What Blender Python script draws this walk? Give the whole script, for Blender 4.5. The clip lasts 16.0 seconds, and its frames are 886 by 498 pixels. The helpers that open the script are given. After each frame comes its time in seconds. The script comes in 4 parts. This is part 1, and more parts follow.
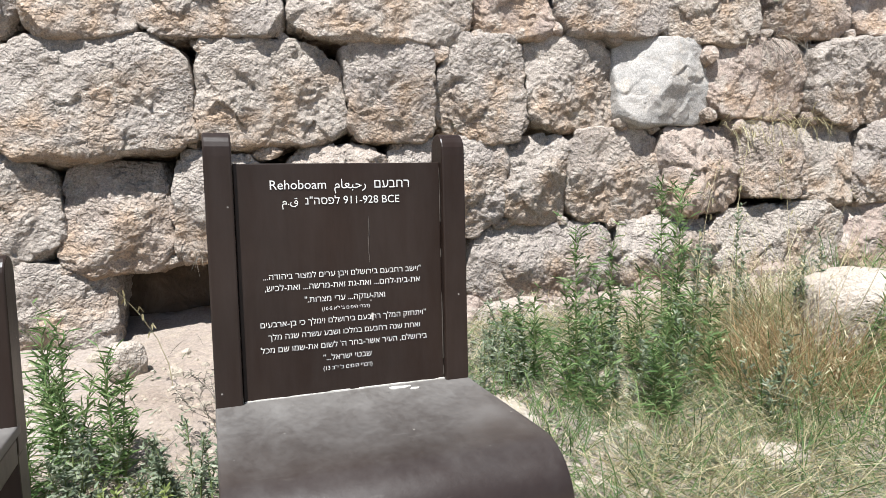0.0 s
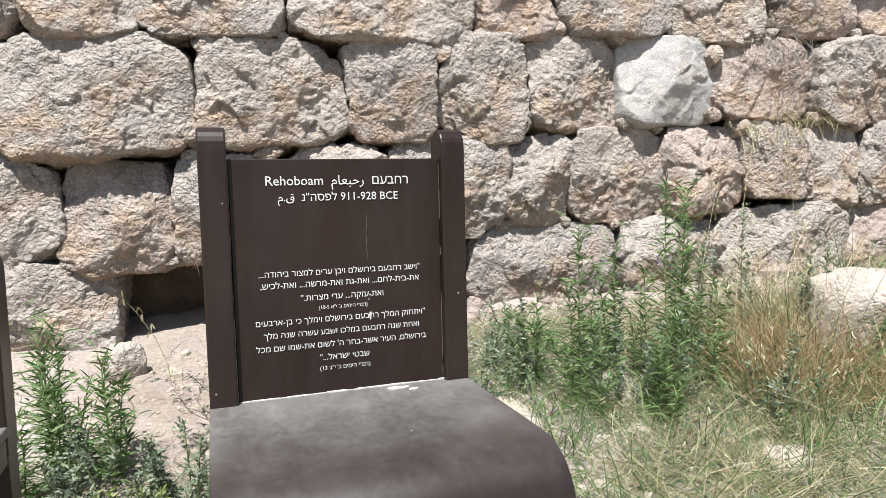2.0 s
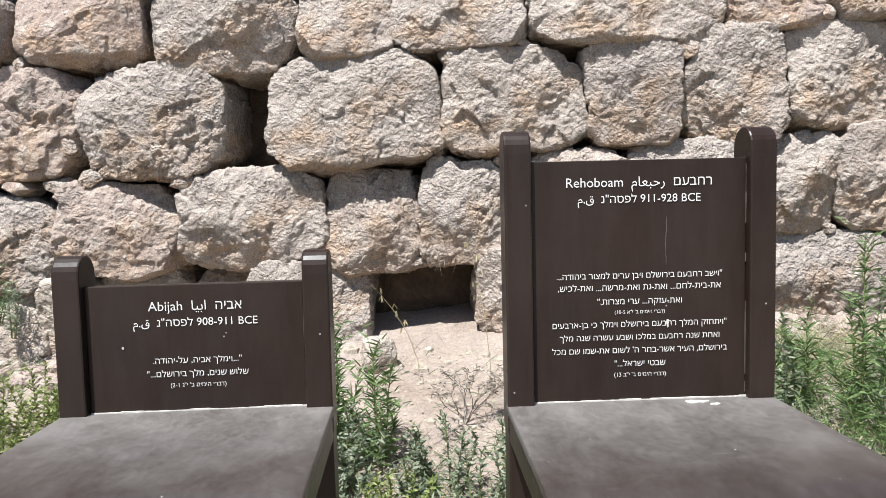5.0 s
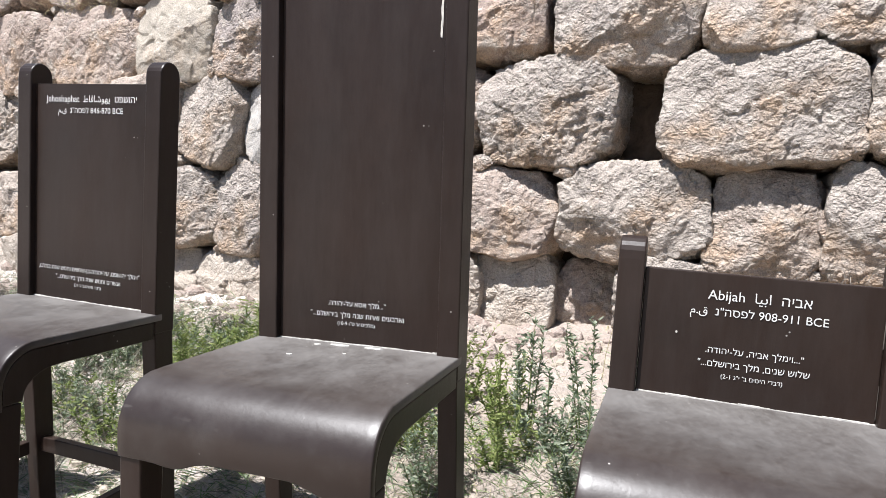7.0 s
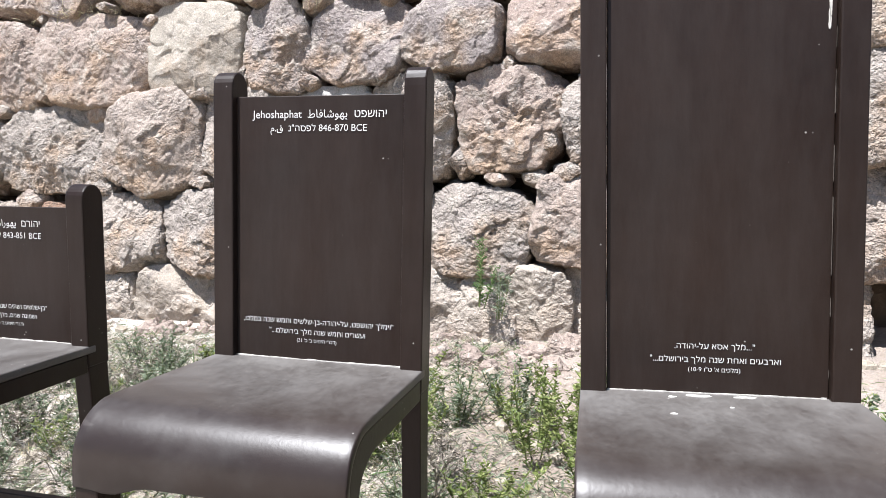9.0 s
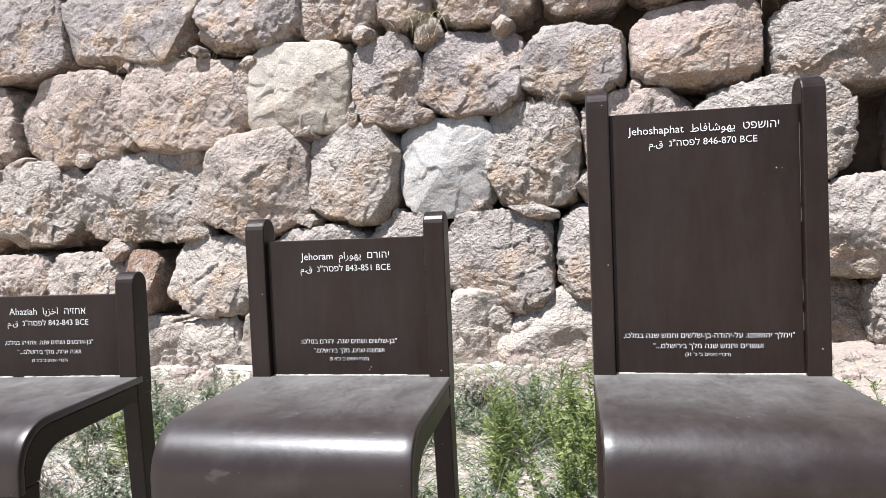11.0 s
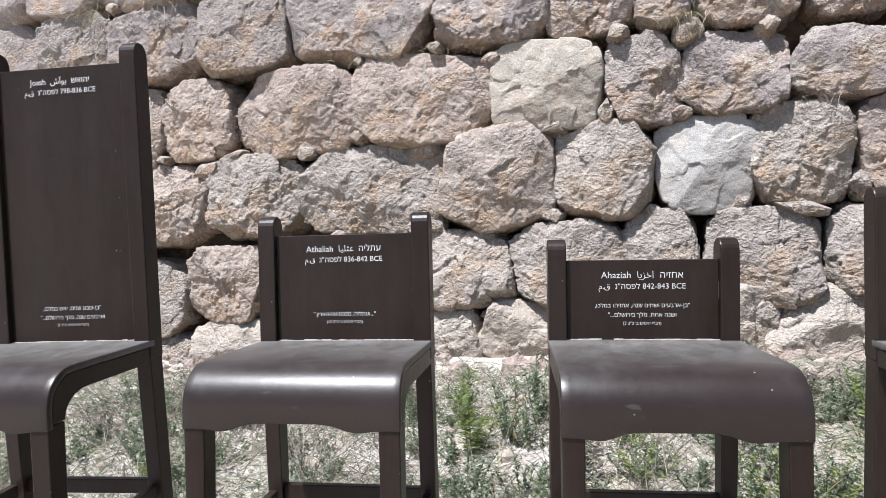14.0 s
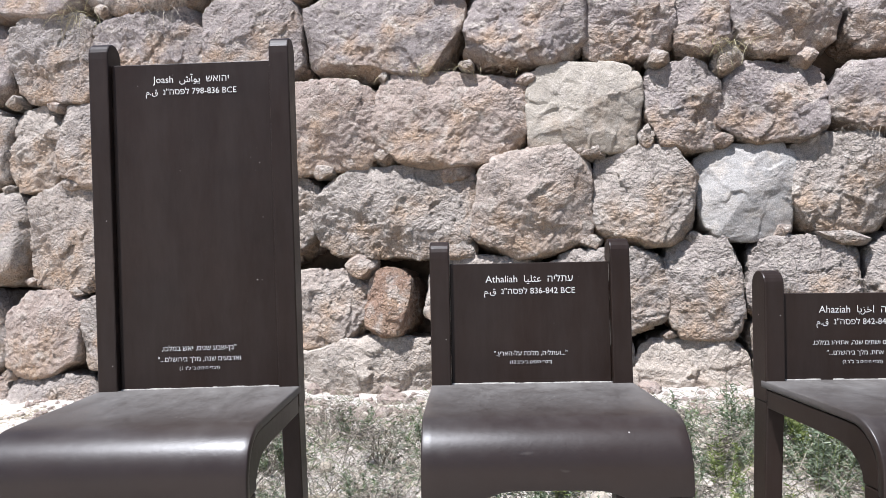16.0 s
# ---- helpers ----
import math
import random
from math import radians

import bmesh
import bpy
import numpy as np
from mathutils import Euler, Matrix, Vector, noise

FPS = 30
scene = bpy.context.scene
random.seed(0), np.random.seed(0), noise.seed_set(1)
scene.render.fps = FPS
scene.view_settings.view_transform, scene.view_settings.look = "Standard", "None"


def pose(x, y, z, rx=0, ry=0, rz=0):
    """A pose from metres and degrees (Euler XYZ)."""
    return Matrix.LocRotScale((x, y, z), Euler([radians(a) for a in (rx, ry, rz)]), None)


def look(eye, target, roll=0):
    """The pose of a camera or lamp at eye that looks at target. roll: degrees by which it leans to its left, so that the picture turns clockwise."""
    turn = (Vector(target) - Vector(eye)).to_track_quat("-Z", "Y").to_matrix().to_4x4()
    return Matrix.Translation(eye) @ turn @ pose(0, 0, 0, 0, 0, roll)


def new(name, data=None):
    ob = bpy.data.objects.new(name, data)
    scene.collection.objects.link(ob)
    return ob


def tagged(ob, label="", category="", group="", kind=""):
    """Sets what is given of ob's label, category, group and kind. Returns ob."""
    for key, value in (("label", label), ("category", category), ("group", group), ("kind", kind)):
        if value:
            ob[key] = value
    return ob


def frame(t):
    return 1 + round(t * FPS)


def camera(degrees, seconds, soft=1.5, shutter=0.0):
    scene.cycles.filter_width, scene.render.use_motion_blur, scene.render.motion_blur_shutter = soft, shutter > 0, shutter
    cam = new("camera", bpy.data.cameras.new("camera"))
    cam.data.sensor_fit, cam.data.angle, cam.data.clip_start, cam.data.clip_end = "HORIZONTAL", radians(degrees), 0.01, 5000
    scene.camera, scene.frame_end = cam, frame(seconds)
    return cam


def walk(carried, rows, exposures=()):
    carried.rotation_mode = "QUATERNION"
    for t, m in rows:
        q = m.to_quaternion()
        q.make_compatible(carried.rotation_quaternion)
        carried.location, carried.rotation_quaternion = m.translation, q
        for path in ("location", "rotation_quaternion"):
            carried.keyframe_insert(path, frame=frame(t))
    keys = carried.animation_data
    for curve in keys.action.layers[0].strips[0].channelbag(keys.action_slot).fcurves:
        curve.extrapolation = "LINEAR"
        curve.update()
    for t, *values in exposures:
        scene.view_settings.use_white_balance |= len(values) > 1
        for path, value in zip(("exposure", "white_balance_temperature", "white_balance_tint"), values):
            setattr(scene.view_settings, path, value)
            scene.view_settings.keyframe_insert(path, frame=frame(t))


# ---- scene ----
cam = camera(68.0, 16.0, 0.8)
PATH = [
    (0, (0.153, 0.099, 1.383), (0.655, 2.026, 1.198), -1.3),
    (0.5, (0.16, 0.099, 1.376), (0.643, 2.03, 1.185), -1.7),
    (1, (0.169, 0.117, 1.374), (0.668, 2.043, 1.167), -1.2),
    (1.5, (0.165, 0.123, 1.367), (0.643, 2.055, 1.166), -0.9),
    (2, (0.169, 0.125, 1.369), (0.661, 2.055, 1.192), -1.3),
    (2.5, (0.169, 0.126, 1.356), (0.666, 2.055, 1.175), -0.8),
    (3, (0.155, 0.132, 1.362), (0.608, 2.075, 1.217), -0.8),
    (3.2, (0.148, 0.138, 1.364), (0.584, 2.085, 1.235), -0.5),
    (5.3, (-0.092, 0.177, 1.366), (-0.312, 2.16, 1.219), -0.2),
    (5.5, (-0.129, 0.195, 1.349), (-0.427, 2.167, 1.201), 1.0),
    (6, (-0.202, 0.181, 1.344), (-0.729, 2.103, 1.175), 1.9),
    (6.5, (-0.384, 0.126, 1.323), (-1.187, 1.95, 1.155), 3.9),
    (6.8, (-0.542, 0.076, 1.331), (-1.421, 1.864, 1.154), 3.8),
    (7, (-0.651, 0.024, 1.336), (-1.515, 1.82, 1.17), 3.4),
    (7.5, (-0.834, -0.037, 1.353), (-1.646, 1.785, 1.207), 3.3),
    (8, (-1.054, -0.046, 1.341), (-1.894, 1.761, 1.177), 3.6),
    (8.2, (-1.203, -0.043, 1.334), (-2.017, 1.775, 1.16), 3.3),
    (10.3, (-2.287, -0.22, 1.344), (-2.816, 1.708, 1.275), -2.3),
    (10.5, (-2.416, -0.236, 1.341), (-2.975, 1.683, 1.274), -2.2),
    (11, (-2.687, -0.422, 1.302), (-3.264, 1.493, 1.273), -2.2),
    (11.5, (-2.946, -0.631, 1.299), (-3.483, 1.295, 1.252), -1.3),
    (12, (-3.251, -0.69, 1.238), (-3.879, 1.206, 1.135), -1.0),
    (12.5, (-3.573, -0.753, 1.225), (-4.236, 1.133, 1.156), 0.5),
    (13, (-3.845, -0.94, 1.16), (-4.491, 0.952, 1.102), 0.0),
    (13.5, (-4.125, -1.06, 1.186), (-4.684, 0.86, 1.145), 0.6),
    (14, (-4.416, -0.984, 1.209), (-4.993, 0.93, 1.222), -1.1),
    (14.5, (-4.631, -0.927, 1.2), (-5.196, 0.991, 1.261), 1.7),
    (15, (-4.84, -0.985, 1.199), (-5.146, 0.989, 1.277), 0.8),
    (15.5, (-5.049, -1.032, 1.205), (-5.312, 0.949, 1.259), 0.3),
    (16, (-5.255, -0.935, 1.243), (-5.612, 1.031, 1.324), -0.8),
]
EXPOSURES = [(0.0, 1.16, 6100, 8), (3.0, 1.16, 6100, 8), (5.5, 1.18, 6120, 10), (8.0, 1.27, 6020, 11), (10.5, 1.25, 5920, 11), (13.0, 1.06, 5860, 10), (16.0, 0.95, 5820, 12)]
walk(cam, [(t, look(eye, target, roll)) for t, eye, target, roll in PATH], EXPOSURES)

# ---- light ----
SUN_ELEVATION, SUN_FROM = 65.0, 242.0  # degrees above the horizon; direction that the sun stands in, counted from +x
sun_way = Vector((math.cos(radians(SUN_FROM)) * math.cos(radians(SUN_ELEVATION)),
                  math.sin(radians(SUN_FROM)) * math.cos(radians(SUN_ELEVATION)), math.sin(radians(SUN_ELEVATION))))
world = bpy.data.worlds.new("sky")
scene.world = world
world.use_nodes = True
wn = world.node_tree
sky = wn.nodes.new("ShaderNodeTexSky")
sky.sky_type, sky.sun_disc = "NISHITA", False
sky.sun_elevation, sky.sun_rotation = radians(SUN_ELEVATION), radians(90 - SUN_FROM)
wn.nodes["Background"].inputs["Strength"].default_value = 0.055
wn.links.new(sky.outputs[0], wn.nodes["Background"].inputs["Color"])
sun_data = bpy.data.lights.new("sun", "SUN")
sun_data.energy, sun_data.angle, sun_data.color = 5.0, radians(0.53), (1.0, 0.965, 0.92)
sun = new("sun", sun_data)
sun.matrix_world = look((0, 0, 30), Vector((0, 0, 30)) - sun_way)


# ---- materials ----
def material(name, rough=0.8, metal=0.0, specular=0.5):
    m = bpy.data.materials.new(name)
    m.use_nodes = True
    b = m.node_tree.nodes["Principled BSDF"]
    b.inputs["Roughness"].default_value = rough
    b.inputs["Metallic"].default_value = metal
    b.inputs["Specular IOR Level"].default_value = specular
    return m, m.node_tree, b


def coords(nt):
    return nt.nodes.new("ShaderNodeTexCoord").outputs["Object"]


def noise_node(nt, at, scale, detail=6.0, rough=0.6, warp=0.0):
    n = nt.nodes.new("ShaderNodeTexNoise")
    n.inputs["Scale"].default_value, n.inputs["Detail"].default_value = scale, detail
    n.inputs["Roughness"].default_value, n.inputs["Distortion"].default_value = rough, warp
    nt.links.new(at, n.inputs["Vector"])
    return n.outputs[0]


def ramp(nt, fac, stops):
    r = nt.nodes.new("ShaderNodeValToRGB")
    els = r.color_ramp.elements
    while len(els) < len(stops):
        els.new(0.5)
    for e, (p, c) in zip(els, stops):
        e.position = p
        e.color = (*c, 1) if isinstance(c, tuple) else (c, c, c, 1)
    nt.links.new(fac, r.inputs[0])
    return r.outputs[0]


def mix(nt, fac, a, b, mode="MIX"):
    n = nt.nodes.new("ShaderNodeMix")
    n.data_type, n.blend_type = "RGBA", mode
    for k, v in ((0, fac), (6, a), (7, b)):
        if isinstance(v, (int, float)):
            n.inputs[k].default_value = v
        elif isinstance(v, tuple):
            n.inputs[k].default_value = (*v, 1)
        else:
            nt.links.new(v, n.inputs[k])
    return n.outputs[2]


def bump(nt, b, height, strength, distance):
    n = nt.nodes.new("ShaderNodeBump")
    n.inputs["Strength"].default_value, n.inputs["Distance"].default_value = strength, distance
    nt.links.new(height, n.inputs["Height"])
    nt.links.new(n.outputs[0], b.inputs["Normal"])


def math_node(nt, op, a, b):
    n = nt.nodes.new("ShaderNodeMath")
    n.operation = op
    for k, v in ((0, a), (1, b)):
        if isinstance(v, (int, float)):
            n.inputs[k].default_value = v
        else:
            nt.links.new(v, n.inputs[k])
    return n.outputs[0]


def random_of_object(nt):
    return nt.nodes.new("ShaderNodeObjectInfo").outputs["Random"]


def random_of_island(nt):
    return nt.nodes.new("ShaderNodeNewGeometry").outputs["Random Per Island"]


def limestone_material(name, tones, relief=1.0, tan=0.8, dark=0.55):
    """Weathered limestone: a crumbly grey-pink crust, tan where earth has stained it and where bounced light is
    coloured in, pitted and grainy.
    """
    m, nt, b = material(name, 0.92, 0, 0.15)
    at = coords(nt)
    base = ramp(nt, random_of_object(nt), tones)
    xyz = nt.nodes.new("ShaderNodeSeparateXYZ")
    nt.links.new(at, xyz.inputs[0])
    # More tan low on each block: earth stain plus ground-bounced light as colour.
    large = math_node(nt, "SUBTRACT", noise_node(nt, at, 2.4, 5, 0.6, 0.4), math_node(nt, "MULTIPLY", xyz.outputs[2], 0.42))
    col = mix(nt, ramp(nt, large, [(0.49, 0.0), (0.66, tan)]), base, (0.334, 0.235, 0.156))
    grey = noise_node(nt, at, 5.5, 6, 0.65, 0.6)
    col = mix(nt, ramp(nt, grey, [(0.54, 0.0), (0.70, 0.6)]), col, (0.200, 0.176, 0.159))
    pale = noise_node(nt, at, 9.0, 5, 0.6)
    col = mix(nt, ramp(nt, pale, [(0.52, 0.0), (0.66, 0.65)]), col, (0.400, 0.354, 0.303))
    lichen = noise_node(nt, at, 4.0, 7, 0.7, 0.8)
    col = mix(nt, ramp(nt, lichen, [(0.64, 0.0), (0.76, 0.3)]), col, (0.250, 0.227, 0.128))
    # The stone's own spots, with lit crumbs and shaded pits coloured in.
    speckle = noise_node(nt, at, 34.0, 8, 0.75, 0.5)
    col = mix(nt, ramp(nt, speckle, [(0.55, 0.0), (0.66, 0.6)]), col, (0.445, 0.402, 0.354))
    col = mix(nt, ramp(nt, speckle, [(0.33, dark), (0.45, 0.0)]), col, (0.122, 0.100, 0.085))
    grain = noise_node(nt, at, 110.0, 6, 0.75)
    col = mix(nt, 0.55, col, ramp(nt, grain, [(0.3, 0.16), (0.7, 0.9)]), "OVERLAY")
    nt.links.new(col, b.inputs["Base Color"])
    warp = nt.nodes.new("ShaderNodeTexNoise")
    warp.inputs["Scale"].default_value, warp.inputs["Detail"].default_value = 14.0, 4.0
    nt.links.new(at, warp.inputs["Vector"])
    bent = nt.nodes.new("ShaderNodeVectorMath")
    bent.operation = "MULTIPLY_ADD"
    nt.links.new(warp.outputs["Color"], bent.inputs[0])
    bent.inputs[1].default_value = (0.07, 0.07, 0.07)
    nt.links.new(at, bent.inputs[2])

    def cells(scale):
        n = nt.nodes.new("ShaderNodeTexVoronoi")
        n.feature = "SMOOTH_F1"
        n.inputs["Scale"].default_value, n.inputs["Smoothness"].default_value = scale, 0.35
        nt.links.new(bent.outputs[0], n.inputs["Vector"])
        return n.outputs["Distance"]

    flaked = ramp(nt, noise_node(nt, at, 4.5, 5, 0.65, 0.4), [(0.36, 0.25), (0.56, 1.0)])
    h = math_node(nt, "MULTIPLY", noise_node(nt, at, 40.0, 2.5, 0.55, 0.4), 0.038)
    h = math_node(nt, "SUBTRACT", h, math_node(nt, "MULTIPLY", math_node(nt, "MULTIPLY", cells(52.0), flaked), 0.009))
    h = math_node(nt, "ADD", h, math_node(nt, "MULTIPLY", noise_node(nt, at, 105.0, 3, 0.6), 0.010))
    hollow = math_node(nt, "MULTIPLY", ramp(nt, cells(24.0), [(0.10, 1.0), (0.22, 0.0)]), ramp(nt, noise_node(nt, at, 7.0, 3, 0.6), [(0.54, 0.0), (0.6, 1.0)]))
    h = math_node(nt, "SUBTRACT", h, math_node(nt, "MULTIPLY", hollow, 0.010))
    crumbly = math_node(nt, "ADD", noise_node(nt, at, 3.2, 4, 0.6, 0.3), math_node(nt, "MULTIPLY", random_of_object(nt), 0.3))
    h = math_node(nt, "MULTIPLY", h, ramp(nt, crumbly, [(0.48, 0.35), (0.76, 1.1)]))
    bump(nt, b, h, 1.0, relief)
    return m


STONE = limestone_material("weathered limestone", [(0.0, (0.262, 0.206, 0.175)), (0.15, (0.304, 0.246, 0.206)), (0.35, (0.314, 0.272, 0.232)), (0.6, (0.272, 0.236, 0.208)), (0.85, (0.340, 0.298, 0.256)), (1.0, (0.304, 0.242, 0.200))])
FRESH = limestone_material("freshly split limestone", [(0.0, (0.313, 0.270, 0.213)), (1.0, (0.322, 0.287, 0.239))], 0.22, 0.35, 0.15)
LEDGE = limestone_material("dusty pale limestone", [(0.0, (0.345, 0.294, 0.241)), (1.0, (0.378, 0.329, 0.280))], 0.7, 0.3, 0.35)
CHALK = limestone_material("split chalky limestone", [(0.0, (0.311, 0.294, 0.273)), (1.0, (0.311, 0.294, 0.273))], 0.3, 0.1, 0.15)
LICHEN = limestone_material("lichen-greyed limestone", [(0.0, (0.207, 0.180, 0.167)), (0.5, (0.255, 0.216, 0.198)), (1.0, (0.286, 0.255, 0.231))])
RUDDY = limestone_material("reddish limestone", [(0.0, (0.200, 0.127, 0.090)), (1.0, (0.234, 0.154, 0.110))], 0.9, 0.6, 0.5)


def earth_material():
    m, nt, b = material("dusty pale earth", 0.95, 0, 0.1)
    at = coords(nt)
    broad = noise_node(nt, at, 0.9, 5, 0.6, 0.4)
    col = ramp(nt, broad, [(0.32, (0.27, 0.215, 0.175)), (0.5, (0.34, 0.285, 0.243)), (0.7, (0.40, 0.35, 0.31))])
    xyz = nt.nodes.new("ShaderNodeSeparateXYZ")
    nt.links.new(at, xyz.inputs[0])
    gravel = math_node(nt, "SUBTRACT", math_node(nt, "MULTIPLY", noise_node(nt, at, 1.6, 5, 0.65), 1.2), math_node(nt, "MULTIPLY", xyz.outputs[0], 0.25))
    col = mix(nt, ramp(nt, math_node(nt, "MULTIPLY", gravel, 0.5), [(0.62, 0.0), (0.85, 0.9)]), col, (0.56, 0.51, 0.46))
    litter = noise_node(nt, at, 14.0, 7, 0.7, 1.0)
    col = mix(nt, ramp(nt, litter, [(0.5, 0.0), (0.66, 0.7)]), col, (0.40, 0.335, 0.26))
    crumbs = noise_node(nt, at, 60.0, 5, 0.7)
    col = mix(nt, 0.35, col, ramp(nt, crumbs, [(0.3, 0.2), (0.7, 0.85)]), "OVERLAY")
    nt.links.new(col, b.inputs["Base Color"])
    h = math_node(nt, "ADD", math_node(nt, "MULTIPLY", litter, 1.0), math_node(nt, "MULTIPLY", noise_node(nt, at, 45.0, 6, 0.7), 0.7))
    bump(nt, b, h, 0.9, 0.03)
    return m


EARTH = earth_material()


def core_material():
    m, nt, b = material("earth fill darkened for gap shade", 0.95, 0, 0.1)
    at = coords(nt)
    n = noise_node(nt, at, 6.0, 7, 0.7, 0.5)
    # Earth coloured below its own tone, so that the gaps look deeply shaded.
    nt.links.new(ramp(nt, n, [(0.3, (0.06, 0.044, 0.033)), (0.7, (0.17, 0.125, 0.09))]), b.inputs["Base Color"])
    bump(nt, b, n, 1.0, 0.06)
    return m


FILL = core_material()


def paint_material(name, dust, scale, rough, veil=0.0, gloss=0.2, settled=False):
    """Dark brown paint with dust, scuffs and rain streaks."""
    m, nt, b = material(name, rough, 0, gloss)
    at = coords(nt)
    grain = noise_node(nt, at, 3.0, 5, 0.6, 0.3)
    col = ramp(nt, grain, [(0.3, (0.0125, 0.0066, 0.0044)), (0.7, (0.020, 0.0112, 0.0078))])
    mp = nt.nodes.new("ShaderNodeMapping")
    mp.inputs["Scale"].default_value = scale
    nt.links.new(at, mp.inputs["Vector"])
    film = math_node(nt, "ADD", math_node(nt, "MULTIPLY", noise_node(nt, mp.outputs[0], 4.0, 10, 0.66, 0.25), 0.68), math_node(nt, "MULTIPLY", noise_node(nt, mp.outputs[0], 34.0, 6, 0.7, 0.0), 0.32))
    cover = ramp(nt, film, [(0.34, veil), (0.72, dust)])
    if settled:
        xyz = nt.nodes.new("ShaderNodeSeparateXYZ")
        nt.links.new(at, xyz.inputs[0])
        depth = math_node(nt, "ADD", math_node(nt, "MULTIPLY", xyz.outputs[1], 1.9), math_node(nt, "MULTIPLY", noise_node(nt, at, 5.0, 4, 0.6), 0.5))
        cover = math_node(nt, "MULTIPLY", cover, ramp(nt, math_node(nt, "ADD", depth, 0.75), [(0.08, 0.06), (0.38, 0.75), (0.9, 1.75)]))
    col = mix(nt, cover, col, (0.25, 0.238, 0.222))
    if settled:
        fibre = nt.nodes.new("ShaderNodeMapping")
        fibre.inputs["Scale"].default_value, fibre.inputs["Rotation"].default_value = (11.0, 80.0, 20.0), (0.0, 0.0, 0.35)
        nt.links.new(at, fibre.inputs["Vector"])
        strokes = math_node(nt, "MULTIPLY", ramp(nt, noise_node(nt, fibre.outputs[0], 1.0, 3, 0.5), [(0.66, 0.0), (0.70, 1.0)]), ramp(nt, noise_node(nt, at, 4.5, 3, 0.6), [(0.5, 0.0), (0.6, 0.06)]))
        col = mix(nt, strokes, col, (0.36, 0.335, 0.30))
    specks = nt.nodes.new("ShaderNodeTexVoronoi")
    specks.inputs["Scale"].default_value = 38.0
    nt.links.new(at, specks.inputs["Vector"])
    gate = noise_node(nt, at, 9.0, 2, 0.5)
    speck = math_node(nt, "MULTIPLY", ramp(nt, specks.outputs["Distance"], [(0.05, 1.0), (0.10, 0.0)]), ramp(nt, gate, [(0.60, 0.0), (0.66, 1.0)]))
    col = mix(nt, math_node(nt, "MULTIPLY", speck, 0.5), col, (0.55, 0.52, 0.47))
    nt.links.new(col, b.inputs["Base Color"])
    fine = noise_node(nt, at, 35.0, 6, 0.7)
    r = math_node(nt, "ADD", math_node(nt, "MULTIPLY", film, 0.35), rough - 0.17)
    if settled:
        r = math_node(nt, "ADD", math_node(nt, "MULTIPLY", film, 0.2), math_node(nt, "ADD", math_node(nt, "MULTIPLY", cover, 0.5), rough - 0.11))
    nt.links.new(r, b.inputs["Roughness"])
    bump(nt, b, math_node(nt, "ADD", fine, math_node(nt, "MULTIPLY", film, 0.5)), 0.12, 0.004)
    return m


PAINT = paint_material("brown paint", 0.055, (1.6, 1.6, 0.3), 0.37, 0.0, 0.2)
SEAT_PAINT = paint_material("dusty brown paint", 0.40, (2.2, 1.3, 2.0), 0.37, 0.13, 0.42, True)


def plain_material(name, colour, rough, spread=0.25, scale=40.0):
    m, nt, b = material(name, rough, 0, 0.3)
    n = noise_node(nt, coords(nt), scale, 4, 0.6)
    dark = tuple(c * (1 - spread) for c in colour)
    nt.links.new(ramp(nt, n, [(0.35, dark), (0.65, colour)]), b.inputs["Base Color"])
    return m


LETTER = plain_material("white lettering", (0.62, 0.61, 0.58), 0.6, 0.15)
SCUFF = plain_material("worn paint edge", (0.10, 0.085, 0.07), 0.8, 0.4, 50.0)
CHIP = plain_material("whitish dust and chipped filler", (0.62, 0.59, 0.53), 0.9, 0.4, 60.0)


def leaf_material(name, tones, rough=0.6, thin=0.35):
    m, nt, b = material(name, rough, 0, 0.3)
    nt.links.new(ramp(nt, random_of_island(nt), tones), b.inputs["Base Color"])
    t = nt.nodes.new("ShaderNodeBsdfTranslucent")
    nt.links.new(ramp(nt, random_of_island(nt), tones), t.inputs["Color"])
    s = nt.nodes.new("ShaderNodeMixShader")
    s.inputs[0].default_value = thin
    nt.links.new(b.outputs[0], s.inputs[1])
    nt.links.new(t.outputs[0], s.inputs[2])
    nt.links.new(s.outputs[0], nt.nodes["Material Output"].inputs["Surface"])
    return m


GREEN = leaf_material("fresh green leaves", [(0.0, (0.06, 0.115, 0.035)), (0.5, (0.115, 0.185, 0.06)), (1.0, (0.20, 0.275, 0.11))])
LIME = leaf_material("yellow-green leaves", [(0.0, (0.10, 0.14, 0.035)), (0.5, (0.19, 0.235, 0.07)), (1.0, (0.31, 0.335, 0.13))])
SAGE = leaf_material("grey-green leaves", [(0.0, (0.10, 0.135, 0.08)), (0.5, (0.19, 0.23, 0.15)), (1.0, (0.33, 0.35, 0.26))])
STRAW = leaf_material("dry straw", [(0.0, (0.25, 0.205, 0.105)), (0.5, (0.40, 0.35, 0.20)), (1.0, (0.62, 0.56, 0.38))], 0.7)
RUST = leaf_material("rusty dry stalks", [(0.0, (0.19, 0.105, 0.05)), (0.5, (0.33, 0.215, 0.105)), (1.0, (0.50, 0.39, 0.22))], 0.7)
TWIG = leaf_material("grey dead twigs", [(0.0, (0.09, 0.078, 0.065)), (0.5, (0.19, 0.165, 0.135)), (1.0, (0.40, 0.35, 0.28))], 0.8, 0.0)
STEM = leaf_material("green stems", [(0.0, (0.10, 0.14, 0.04)), (1.0, (0.20, 0.22, 0.09))], 0.6, 0.1)


